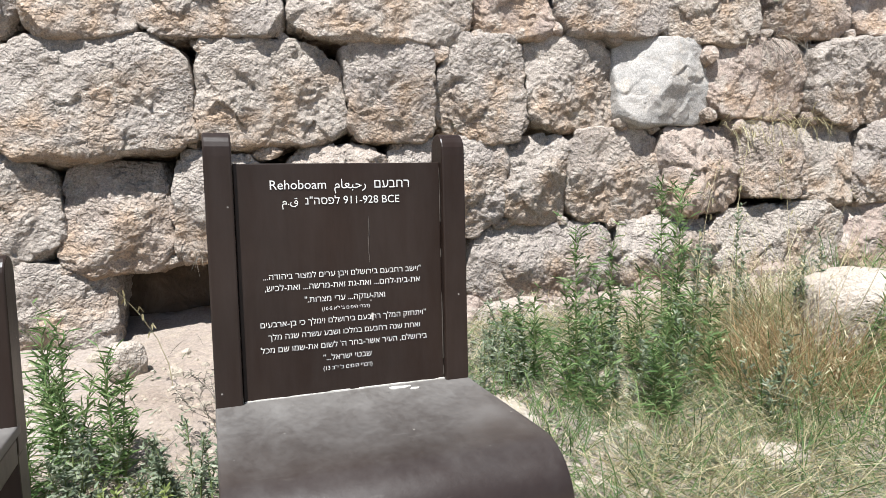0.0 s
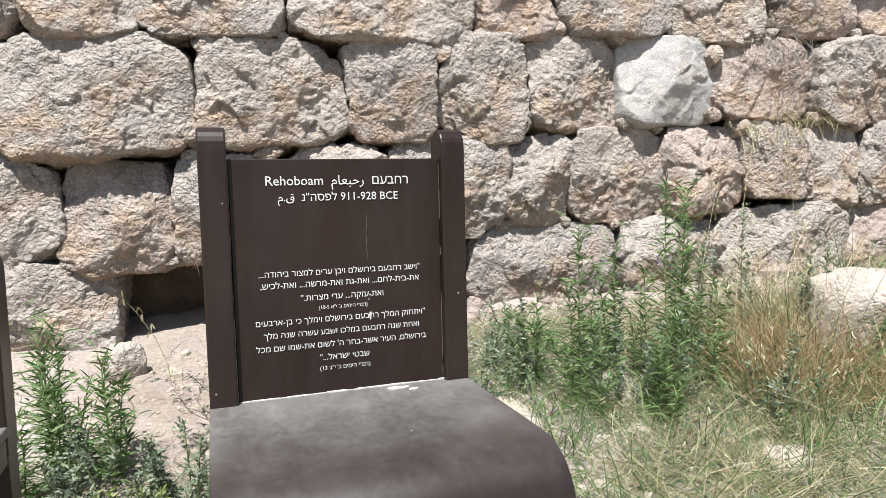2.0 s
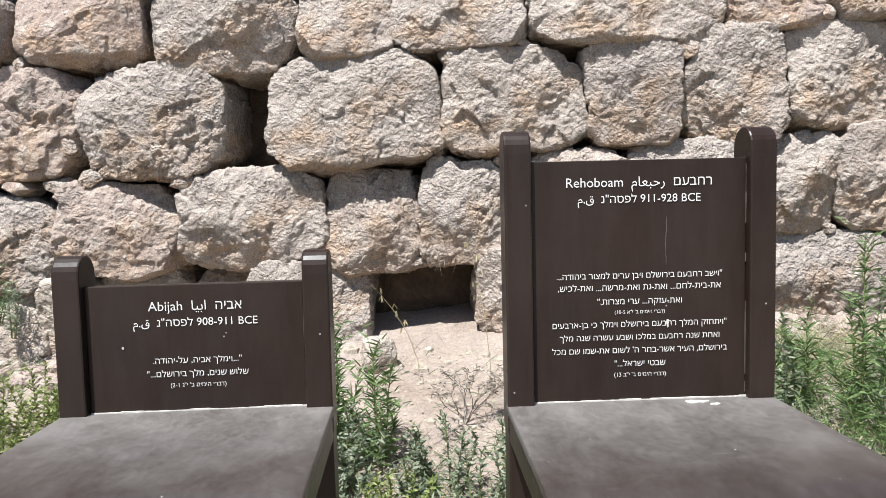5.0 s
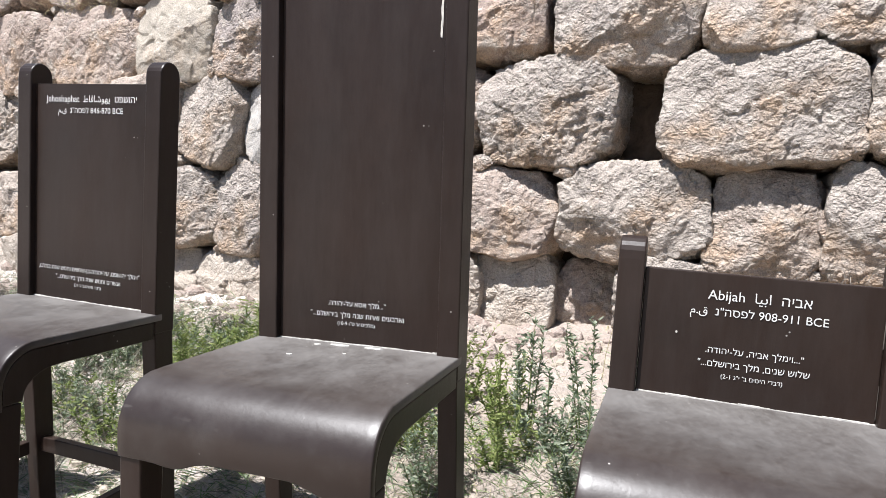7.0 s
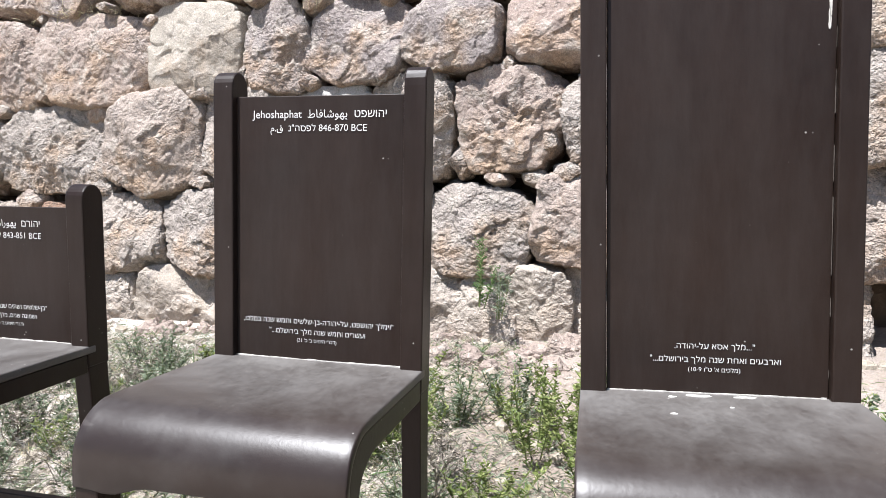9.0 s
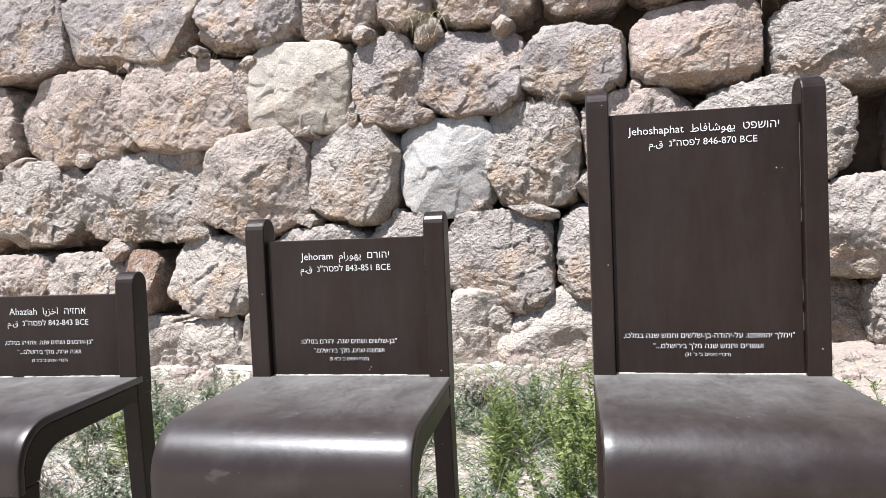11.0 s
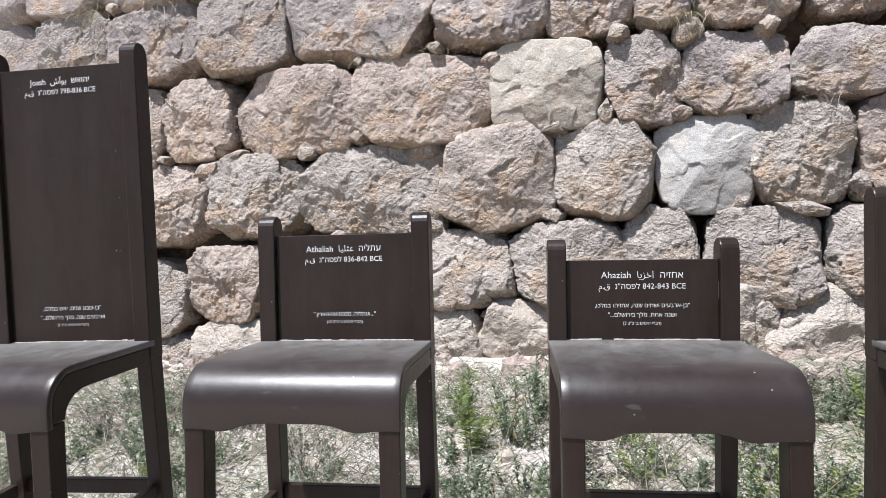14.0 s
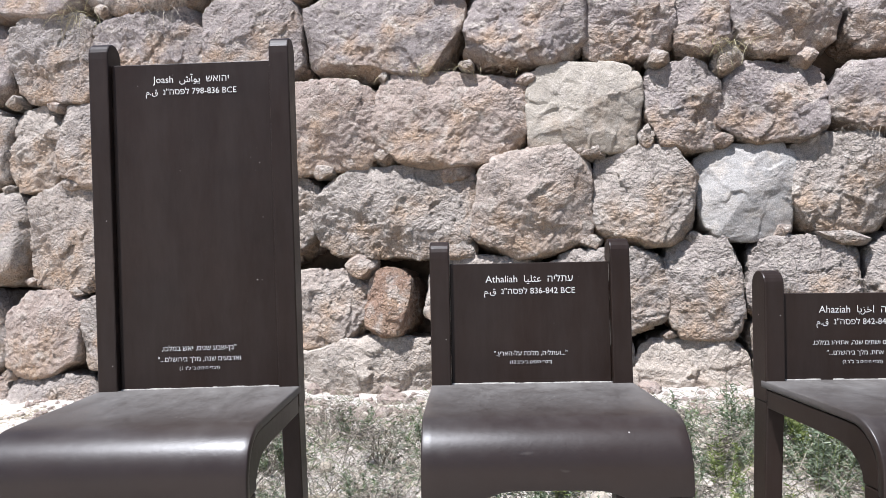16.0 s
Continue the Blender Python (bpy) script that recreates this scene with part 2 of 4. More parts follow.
# ---- building helpers ----
def mesh_of(name, verts, faces, mat, smooth=False):
    me = bpy.data.meshes.new(name)
    me.from_pydata(verts, [], faces)
    me.materials.append(mat)
    if smooth:
        me.polygons.foreach_set("use_smooth", [True] * len(me.polygons))
    me.update()
    return me


def part(name, bm, mat, parent, label=""):
    me = bpy.data.meshes.new(name)
    bm.to_mesh(me)
    bm.free()
    me.materials.append(mat)
    ob = new(name, me)
    ob.parent = parent
    return tagged(ob, label) if label else ob


def bevel_all(bm, w, seg=2, angle=0.6):
    edges = [e for e in bm.edges if len(e.link_faces) == 2 and e.calc_face_angle(0) > angle]
    bmesh.ops.bevel(bm, geom=edges, offset=w, segments=seg, affect="EDGES", profile=0.5)


def extrude_profile(points, x0, x1, w=0.0):
    """A closed outline in the y-z plane, drawn out from x0 to x1."""
    bm = bmesh.new()
    a = [bm.verts.new((x0, y, z)) for y, z in points]
    b = [bm.verts.new((x1, y, z)) for y, z in points]
    n = len(points)
    bm.faces.new(a)
    bm.faces.new(b[::-1])
    for i in range(n):
        bm.faces.new((a[i], b[i], b[(i + 1) % n], a[(i + 1) % n]))
    bmesh.ops.recalc_face_normals(bm, faces=bm.faces)
    if w:
        bevel_all(bm, w)
    return bm


def bar(p, q, size_p, size_q, w=0.004):
    """A bar with a rectangular section from p to q; the sizes are across x and y (upright) or x/y and z (lying)."""
    p, q = Vector(p), Vector(q)
    way = (q - p).normalized()
    up = Vector((0, 1, 0)) if abs(way.z) > 0.7 else Vector((0, 0, 1))
    side = way.cross(up).normalized()
    up = side.cross(way).normalized()
    bm = bmesh.new()
    rings = []
    for c, (s, u) in ((p, size_p), (q, size_q)):
        rings.append([bm.verts.new(c + side * s * i / 2 + up * u * j / 2) for i, j in ((-1, -1), (1, -1), (1, 1), (-1, 1))])
    bm.faces.new(rings[0])
    bm.faces.new(rings[1][::-1])
    for i in range(4):
        bm.faces.new((rings[0][i], rings[1][i], rings[1][(i + 1) % 4], rings[0][(i + 1) % 4]))
    bmesh.ops.recalc_face_normals(bm, faces=bm.faces)
    bevel_all(bm, w)
    return bm


# ---- ground ----
GROUND_Y = (-60, -1.5, 0.5, 1.5, 2.0, 2.8, 3.7, 4.5)
GROUND_Z = (-0.3, -0.06, -0.02, 0.12, 0.24, 0.42, 0.58, 0.7)


def smooth_ground(x, y):
    return float(np.interp(y, GROUND_Y, GROUND_Z)) + 0.036 * min(6.0, max(-14.0, x))


def ground_z(x, y):
    near = 1.0 if y > 0.6 else max(0.25, 1 - (0.6 - y))
    p = Vector((x, y, 0))
    return smooth_ground(x, y) + near * (0.05 * noise.fractal(p * 1.3, 1.0, 2.0, 3) + 0.018 * noise.fractal(p * 6.0, 0.9, 2.0, 3))


def axis_steps(low, high, fine_low, fine_high, fine):
    mid = list(np.arange(fine_low, fine_high + fine / 2, fine))
    out, step, v = [], fine, fine_low
    while v > low:
        step *= 1.35
        v = max(low, v - step)
        out.insert(0, v)
    step, v = fine, fine_high
    tail = []
    while v < high:
        step *= 1.35
        v = min(high, v + step)
        tail.append(v)
    return out + mid + tail


def build_ground():
    xs = axis_steps(-900, 900, -11.0, 6.0, 0.05)
    ys = axis_steps(-900, 900, 0.4, 4.4, 0.05)
    verts, faces = [], []
    for y in ys:
        for x in xs:
            verts.append((x, y, ground_z(x, y)))
    nx = len(xs)
    for j in range(len(ys) - 1):
        for i in range(nx - 1):
            k = j * nx + i
            faces.append((k, k + 1, k + nx + 1, k + nx))
    tagged(new("ground", mesh_of("ground", verts, faces, EARTH, True)), "dusty pale earth bank rising to the stone wall", "ground", kind="structure")


build_ground()

# ---- the wall ----
FACE = 3.85
wall_core = bmesh.new()
bmesh.ops.create_grid(wall_core, x_segments=120, y_segments=24, size=1)
for v in wall_core.verts:
    x, z = v.co.x * 13 - 3, v.co.y * 2.4 + 1.7
    v.co = (x, FACE + 0.52 + 0.10 * noise.fractal(Vector((x * 1.4, 3.0, z * 1.4)), 1.0, 2.0, 3), z)
ring = bmesh.ops.extrude_face_region(wall_core, geom=wall_core.faces[:])
bmesh.ops.translate(wall_core, verts=[g for g in ring["geom"] if isinstance(g, bmesh.types.BMVert)], vec=(0, 1.2, 0))
bmesh.ops.recalc_face_normals(wall_core, faces=wall_core.faces)
me = bpy.data.meshes.new("wall_1")
wall_core.to_mesh(me)
wall_core.free()
me.materials.append(FILL)
wall = tagged(new("wall_1", me), "dry-stone retaining wall of large rough limestone blocks with shade-darkened earth-filled gaps", "wall", kind="structure")


def chips(p, scale, slope):
    """Broken facets: each cell of the stone's face is a plane of its own tilt."""
    q = p * scale
    middle = noise.voronoi(q)[1][0]
    tilt = noise.cell_vector(middle * 17.3) - Vector((0.5, 0.5, 0.5))
    return slope * 2.0 * tilt.dot(q - middle) / scale


def rock_mesh(w, d, h, seed, step, power=5.0, rough=1.0, cuts=7, back=False, corner=(0.74, 0.9), crust=1.0, facets=4):
    """A rounded, chipped block of that size about its middle; the front faces -y."""
    rng = random.Random(seed)
    nx, ny, nz = (max(3, int(round(s / k))) for s, k in ((w, step), (d, step * (2.2 if not back else 1)), (h, step)))
    verts, faces = [], []

    def sheet(n, m, place):
        k = len(verts)
        for j in range(m + 1):
            for i in range(n + 1):
                verts.append(place(2 * i / n - 1, 2 * j / m - 1))
        for j in range(m):
            for i in range(n):
                a = k + j * (n + 1) + i
                faces.append((a, a + 1, a + n + 2, a + n + 1))

    sheet(nx, nz, lambda u, v: (u, -1, v))
    sheet(ny, nz, lambda u, v: (1, u, v))
    sheet(ny, nz, lambda u, v: (-1, -u, v))
    sheet(nx, ny, lambda u, v: (u, v, 1))
    sheet(nx, ny, lambda u, v: (u, -v, -1))
    if back:
        sheet(nx, nz, lambda u, v: (-u, 1, v))
    p = np.array(verts)
    if back:
        q = p / (np.abs(p) ** power).sum(1, keepdims=True) ** (1 / power)
    else:
        # a flat, narrowly rounded front inside a rounder outline
        q = p / (np.abs(p) ** 10.0).sum(1, keepdims=True) ** 0.1
        side = np.abs(q[:, (0, 2)])
        q[:, (0, 2)] *= (side.max(1) / np.maximum((side ** power).sum(1) ** (1 / power), 1e-6))[:, None]
    half = np.array((w, d, h)) / 2
    for _ in range(cuts):
        n = np.array([rng.choice((-1, 1)) * rng.uniform(0.15, 1), -rng.uniform(0.0, 0.9 if back else 0.6), rng.choice((-1, 1)) * rng.uniform(0.15, 1)])
        n /= np.linalg.norm(n)
        over = q @ n - np.abs(n).sum() * rng.uniform(*corner)
        q -= np.clip(over, 0, None)[:, None] * n * 0.95
    for _ in range(facets):
        wide = 1 + (facets - 4) / 12
        n = np.array([rng.uniform(-0.3, 0.3) * wide, -1.0, rng.uniform(-0.25, 0.45) * wide])
        n /= np.linalg.norm(n)
        over = q @ n - rng.uniform(0.86, 1.0)
        q -= np.clip(over, 0, None)[:, None] * n * 0.9
    bow = rng.uniform(-0.09, 0.09), rng.uniform(-0.07, 0.07), rng.uniform(-0.06, 0.06), rng.uniform(-0.05, 0.05)
    u, v = q[:, 0].copy(), q[:, 2].copy()
    q[:, 0] = u * (1 + bow[0] * v) + bow[2] * v
    q[:, 2] = v * (1 + bow[1] * u) + bow[3] * u
    q = q * half
    shift = Vector((rng.uniform(-50, 50), rng.uniform(-50, 50), rng.uniform(-50, 50)))
    size = min(w, h)
    amount = rough * min(1, size * 2.2) * rng.uniform(0.75, 1.25)
    for i, c in enumerate(q):
        v = Vector(c) + shift
        out = Vector((c[0] / half[0], c[1] / half[1], c[2] / half[2])).normalized()
        u = v + 0.022 * noise.noise_vector(v * 13.0)
        a = 0.05 * size * noise.fractal(v * (1.5 / max(size, 0.12)), 1.0, 2.0, 2)
        b = 0.012 * noise.fractal(v * 6.0, 0.7, 2.0, 3) + chips(u, 6.0, 0.12) - 0.002
        if crust > 0:
            worn = 0.35 + 0.65 * min(1.0, max(0.0, 0.5 + 1.8 * noise.noise(v * 4.0)))
            b += crust * worn * (0.009 - 0.017 * noise.voronoi(u * 21.0)[0][0] + 0.004 * noise.noise(u * 40.0) + chips(u, 25.0, 0.24))
        r = 0.014 * max(0.0, noise.noise(v * 9.0) - 0.2)
        q[i] = c + np.array(out) * (a + amount * (b - r))
    me = mesh_of("stone", [tuple(c) for c in q], faces, STONE, True)
    bm = bmesh.new()
    bm.from_mesh(me)
    bmesh.ops.remove_doubles(bm, verts=bm.verts, dist=0.0005)
    bmesh.ops.recalc_face_normals(bm, faces=bm.faces)
    bm.to_mesh(me)
    bm.free()
    return me


# Courses from the ground up: (x from, x to, z from, z to) of each block.
COURSE_A = [(-10.81, -9.94, 0.0, 0.43), (-9.91, -9.01, 0.05, 0.46), (-8.95, -8.2, 0.1, 0.52), (-8.2, -7.17, 0.12, 0.62), (-7.21, -6.24, 0.2, 0.73),
            (-6.15, -5.62, 0.2, 0.74), (-5.58, -4.79, 0.3, 0.8), (-4.7, -4.02, 0.3, 0.74), (-3.93, -3.6, 0.4, 0.91), (-3.57, -3.0, 0.4, 0.88), (-2.98, -2.63, 0.42, 0.86),
            (-2.61, -2.3, 0.44, 0.92), (-1.4, -0.69, 0.44, 1.03), (-0.05, 0.36, 0.6, 1.1), (1.31, 2.27, 0.62, 1.14), (2.31, 3.06, 0.7, 1.16),
            (3.06, 4.09, 0.65, 1.21), (4.03, 4.8, 0.7, 1.24)]
COURSE_B = [(-10.82, -9.94, 0.43, 1.17), (-9.92, -9.22, 0.44, 1.16), (-9.22, -8.3, 0.5, 1.2), (-8.23, -7.5, 0.66, 1.3), (-7.5, -6.76, 0.7, 1.29),
            (-6.26, -5.34, 0.79, 1.38), (-5.34, -4.51, 0.78, 1.42), (-4.52, -4.04, 0.76, 1.49), (-3.98, -3.25, 0.82, 1.49), (-3.22, -2.51, 0.88, 1.46),
            (-2.5, -1.8, 0.95, 1.53), (-1.78, -0.92, 0.98, 1.58), (-0.9, -0.35, 0.95, 1.58), (-0.36, 0.16, 1.0, 1.6), (0.25, 0.86, 1.12, 1.64),
            (0.86, 1.55, 1.07, 1.69), (1.55, 1.98, 1.14, 1.69), (1.96, 2.63, 1.14, 1.75), (2.63, 3.24, 1.17, 1.75), (3.24, 3.77, 1.27, 1.8),
            (3.78, 4.2, 1.19, 1.78), (4.2, 4.98, 1.2, 1.78)]
COURSE_C = [(-10.67, -9.74, 1.22, 1.99), (-9.72, -8.99, 1.16, 2.06), (-8.97, -8.04, 1.34, 2.05), (-8.04, -7.18, 1.38, 2.08), (-7.18, -5.9, 1.39, 2.1),
            (-5.9, -5.04, 1.38, 2.16), (-5.02, -4.3, 1.43, 2.16), (-4.29, -3.64, 1.47, 2.17), (-3.66, -3.04, 1.52, 2.2), (-3.03, -2.36, 1.56, 2.2),
            (-2.33, -1.47, 1.56, 2.2), (-1.21, -0.22, 1.57, 2.22), (-0.21, 0.6, 1.64, 2.22), (0.6, 1.12, 1.66, 2.23), (1.14, 1.69, 1.67, 2.29),
            (1.69, 2.33, 1.7, 2.31), (2.31, 3.01, 1.75, 2.31), (3.02, 3.8, 1.8, 2.34), (3.8, 4.63, 1.78, 2.37)]
COURSE_D = [(-10.8, -9.97, 2.0, 2.76), (-9.94, -9.46, 2.02, 2.76), (-9.46, -9.0, 2.03, 2.74), (-8.98, -8.56, 2.06, 2.76), (-8.54, -7.8, 2.08, 2.78),
            (-7.77, -6.6, 2.07, 2.8), (-6.66, -5.5, 2.08, 2.81), (-5.48, -4.65, 2.12, 2.79), (-4.65, -4.12, 2.11, 2.77), (-4.12, -3.41, 2.16, 2.74),
            (-3.4, -2.74, 2.2, 2.68), (-2.69, -1.93, 2.21, 2.72), (-1.87, -1.04, 2.13, 2.64), (-1.04, -0.48, 2.19, 2.7), (-0.47, 0.27, 2.22, 2.66),
            (0.3, 1.34, 2.22, 2.66), (1.37, 1.87, 2.26, 2.68), (1.92, 2.72, 2.32, 2.74), (2.72, 3.38, 2.29, 2.78), (3.51, 4.18, 2.36, 2.84), (4.21, 5.01, 2.37, 2.85)]
COURSE_E = [(-10.88, -9.98, 2.78, 3.56), (-9.95, -9.14, 2.78, 3.55), (-9.12, -8.12, 2.84, 3.55), (-8.1, -7.26, 2.82, 3.55), (-7.25, -6.0, 2.8, 3.5),
            (-5.98, -5.07, 2.82, 3.48), (-5.04, -4.42, 2.8, 3.39), (-4.42, -4.06, 2.81, 3.34), (-4.02, -3.31, 2.77, 3.32)]
FILLERS = [(-8.2, -7.94, 1.92, 2.05), (-7.21, -7.01, 2.02, 2.12), (-6.98, -6.79, 2.08, 2.17), (-6.93, -6.68, 1.24, 1.41), (-6.69, -6.52, 2.11, 2.27),
           (-6.19, -5.89, 1.35, 1.54), (-6.16, -5.92, 1.93, 2.12), (-5.59, -5.42, 2.65, 2.75), (-5.15, -4.92, 2.08, 2.2), (-5.12, -4.95, 1.42, 1.52),
           (-4.69, -4.56, 2.15, 2.31), (-4.24, -4.01, 1.45, 1.53), (-4.18, -3.98, 2.66, 2.86), (-3.8, -3.68, 1.47, 1.56), (-3.54, -3.2, 1.43, 1.52),
           (-3.08, -2.92, 1.51, 1.73), (-2.82, -2.66, 1.47, 1.54), (-2.6, -2.4, 1.46, 1.56), (-2.5, -2.36, 1.64, 1.83), (-2.4, -2.2, 1.5, 1.62)]
FILLERS_EAST = [(-0.38, -0.28, 1.12, 1.37), (-0.3, -0.2, 1.62, 1.73), (-0.23, -0.09, 2.12, 2.24), (0.05, 0.23, 1.57, 1.64),
                (0.16, 0.3, 2.22, 2.28), (0.85, 0.95, 2.21, 2.27), (1.04, 1.21, 2.12, 2.25), (1.46, 1.57, 1.5, 1.65), (1.83, 1.99, 2.29, 2.38),
                (2.95, 3.06, 1.78, 1.87), (2.95, 3.06, 2.14, 2.28), (-9.42, -9.2, 2.0, 2.12), (-4.63, -4.47, 2.73, 2.85), (-3.61, -3.47, 2.67, 2.82)]


def rough_course(x0, x1, z0, z1, seed):
    """Blocks of chance width, for stretches that only close the wall."""
    rng, out, x = random.Random(seed), [], x0
    while x < x1 - 0.2:
        w = min(rng.uniform(0.55, 1.1), x1 - x)
        out.append((x, x + w, z0 + rng.uniform(-0.04, 0.04), z1 + rng.uniform(-0.04, 0.04)))
        x += w
    return out


FILLED = [(-15, -10.85, 0.0, 0.46), (-15, -10.85, 0.46, 1.2), (-15, -10.7, 1.22, 2.0), (-15, -10.82, 2.02, 2.76), (-15, -10.9, 2.8, 3.5),
          (4.82, 9, 0.75, 1.22), (5.0, 9, 1.22, 1.8), (4.65, 9, 1.8, 2.36), (5.02, 9, 2.36, 2.9), (-3.28, 9, 2.78, 3.34), (-15, -3.3, 3.5, 4.05), (-3.3, 9, 3.36, 4.0)]


def lay_stone(box, seed, filler=False, step=0.016, kind="rough", inset=0.0):
    x0, x1, z0, z1 = box
    rng = random.Random(seed)
    grow = 0.02 if filler else {"ledge": 0.1}.get(kind, 0.022)
    w, h = x1 - x0 + grow, z1 - z0 + grow
    if filler:
        d = rng.uniform(0.14, 0.2)
        me = rock_mesh(w, d, h, seed, 0.022, rng.uniform(3.0, 6.0), 1.5, 14, False, (0.45, 0.85), 0.1)
        me.polygons.foreach_set("use_smooth", [False] * len(me.polygons))
    else:
        d = rng.uniform(0.55, 0.7)
        split = kind == "split"
        square = x0 > -1.6
        power = rng.uniform(4.4, 7.0) if square or split else rng.uniform(3.4, 5.4)
        corner = (0.78, 0.95) if square or split else (0.71, 0.92)
        crust = 0.06 if split else 0.6 if kind == "ledge" else 1.0
        me = rock_mesh(w, d, h, seed, step, power, 0.6 if split else 1.0, 9, False, corner, crust, 5 if split else 4)
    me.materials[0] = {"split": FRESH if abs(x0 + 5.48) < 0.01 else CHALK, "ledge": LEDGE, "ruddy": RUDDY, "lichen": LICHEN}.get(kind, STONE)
    ob = new("stone", me)
    ob.parent = wall
    front = FACE + (rng.uniform(0.04, 0.10) if filler else rng.uniform(-0.03, 0.02) + 0.022 * ((z0 + z1) / 2 - 1.2))
    ob.matrix_basis = pose((x0 + x1) / 2, front + inset + d / 2, (z0 + z1) / 2, rng.uniform(-2, 1.5), rng.uniform(-2.0, 2.0) * (9 if filler else 1), rng.uniform(-4, 4))
    return ob


COURSES = (COURSE_A, COURSE_B, COURSE_C, COURSE_D, COURSE_E)
count = 0
for course in COURSES + tuple(rough_course(*f, 40 + i) for i, f in enumerate(FILLED)):
    for box in course:
        count += 1
        kind = "rough"
        if abs(box[0] + 5.48) < 0.01 or abs(box[0] + 4.29) < 0.01 or (abs(box[0] - 2.31) < 0.02 and box[2] > 1.7):
            kind = "split"
        elif course is COURSE_A and -8.3 < box[0] < -2.2:
            kind = "ledge"
        elif box[3] > 3.2 or (course is COURSE_D and -5.0 < box[0] < -3.0):
            kind = "lichen"
        lay_stone(box, 1000 + count, False, 0.0105 if -10.2 < box[0] < 5.0 and box[3] < 3.6 else 0.04, kind)
RUBBLE = [(0.5, 0.9, 0.62, 1.02), (0.92, 1.28, 0.62, 1.05)]
for box in FILLERS + FILLERS_EAST + RUBBLE:
    count += 1
    lay_stone(box, 1000 + count, True)
lay_stone((-6.74, -6.4, 0.78, 1.3), 990, False, 0.0105, "ruddy")
lay_stone((-2.32, -1.84, 0.36, 0.96), 991, False, 0.0105, "ledge", 0.10)
lay_stone((-1.86, -1.36, 0.36, 0.98), 992, False, 0.0105, "rough", 0.22)

# Small chinking stones wedged into the corners between the blocks.
wedge = random.Random(7)
taken = [((a + b) / 2, (c + d) / 2) for a, b, c, d in FILLERS + FILLERS_EAST]
for course in COURSES:
    for left, right in zip(course, course[1:]):
        if right[0] - left[1] > 0.15:
            continue
        x = (left[1] + right[0]) / 2
        for z in (min(left[3], right[3]) - 0.01, max(left[2], right[2]) + 0.02):
            w, h = wedge.uniform(0.06, 0.15), wedge.uniform(0.045, 0.11)
            cx = x + wedge.uniform(-0.05, 0.05)
            if wedge.random() < 0.5 or any(abs(cx - a) < 0.2 and abs(z - b) < 0.14 for a, b in taken):
                continue
            taken.append((cx, z))
            count += 1
            lay_stone((cx - w / 2, cx + w / 2, z - h / 2, z + h / 2), 1000 + count, True)


from mathutils.geometry import delaunay_2d_cdt


# ---- lettering ----
def reading(s):
    """Right-to-left text in the order in which it is drawn from the left."""
    out, run = [], ""
    for c in reversed(s):
        if c.isdigit() or (c == "-" and run):
            run = c + run
            continue
        if run:
            out.append(run)
            run = ""
        out.append({"(": ")", ")": "("}.get(c, c))
    return "".join(out) + run


ERA = "\uFEE1.\uFED5"


def filled_outline(me):
    """Triangles inside a mesh of closed outlines, by their winding."""
    co = np.array([v.co[:] for v in me.vertices])
    follow = {}
    for e in me.edges:
        a, b = sorted(e.vertices)
        follow.setdefault(a, []).append(b)
        follow.setdefault(b, []).append(a)
    seen, loops = set(), []
    for a in range(len(co)):
        if a in seen or a not in follow:
            continue
        loop, k = [a], a
        seen.add(a)
        while True:
            ahead = [b for b in sorted(follow[k], key=lambda b: (b != k + 1, b)) if b not in seen]
            if not ahead:
                break
            k = ahead[0]
            seen.add(k)
            loop.append(k)
        if len(loop) > 2:
            loops.append(loop)
    edges = [(a, b) for loop in loops for a, b in zip(loop, loop[1:] + loop[:1])]
    out = delaunay_2d_cdt([Vector(c[:2]) for c in co], edges, [], 0, 1e-6)
    points = np.array([v[:] for v in out[0]])
    tri = np.array([f for f in out[2] if len(f) == 3])
    mid = points[tri].mean(1)
    turns = np.zeros(len(tri))
    for loop in loops:
        ring = co[loop][:, :2]
        low, high = ring.min(0), ring.max(0)
        pick = np.where(((mid >= low) & (mid <= high)).all(1))[0]
        if not len(pick):
            continue
        p, a, b = mid[pick], ring, np.roll(ring, -1, 0)
        up = (a[None, :, 1] <= p[:, None, 1]) & (b[None, :, 1] > p[:, None, 1])
        down = (a[None, :, 1] > p[:, None, 1]) & (b[None, :, 1] <= p[:, None, 1])
        cross = (b - a)[None, :, 0] * (p[:, None, 1] - a[None, :, 1]) - (p[:, None, 0] - a[None, :, 0]) * (b - a)[None, :, 1]
        turns[pick] += (up & (cross > 0)).sum(1) - (down & (cross < 0)).sum(1)
    keep = tri[np.abs(turns) > 0.5]
    return np.column_stack([points, np.zeros(len(points))]), [tuple(int(i) for i in t) for t in keep]


def lettering(body, width, x, z, parent, offset=0.0):
    curve = bpy.data.curves.new("lettering", "FONT")
    curve.body, curve.align_x, curve.offset, curve.resolution_u = body, "CENTER", offset, 3
    curve.fill_mode = "NONE"
    ob = new("lettering_curve", curve)
    bpy.context.view_layer.update()
    me = bpy.data.meshes.new_from_object(ob.evaluated_get(bpy.context.evaluated_depsgraph_get()))
    bpy.data.objects.remove(ob)
    co, tris = filled_outline(me)
    n = len(co)
    s = width / (co[:, 0].max() - co[:, 0].min())
    cx = (co[:, 0].max() + co[:, 0].min()) / 2
    flat = np.stack([(co[:, 0] - cx) * s + x, np.full(n, -0.0016), (co[:, 1] - 0.3) * s + z], 1)
    ob = new("lettering", mesh_of("lettering", [tuple(c) for c in flat], tris, LETTER))
    ob.parent = parent
    return tagged(ob, "white painted lettering", kind="stuff")


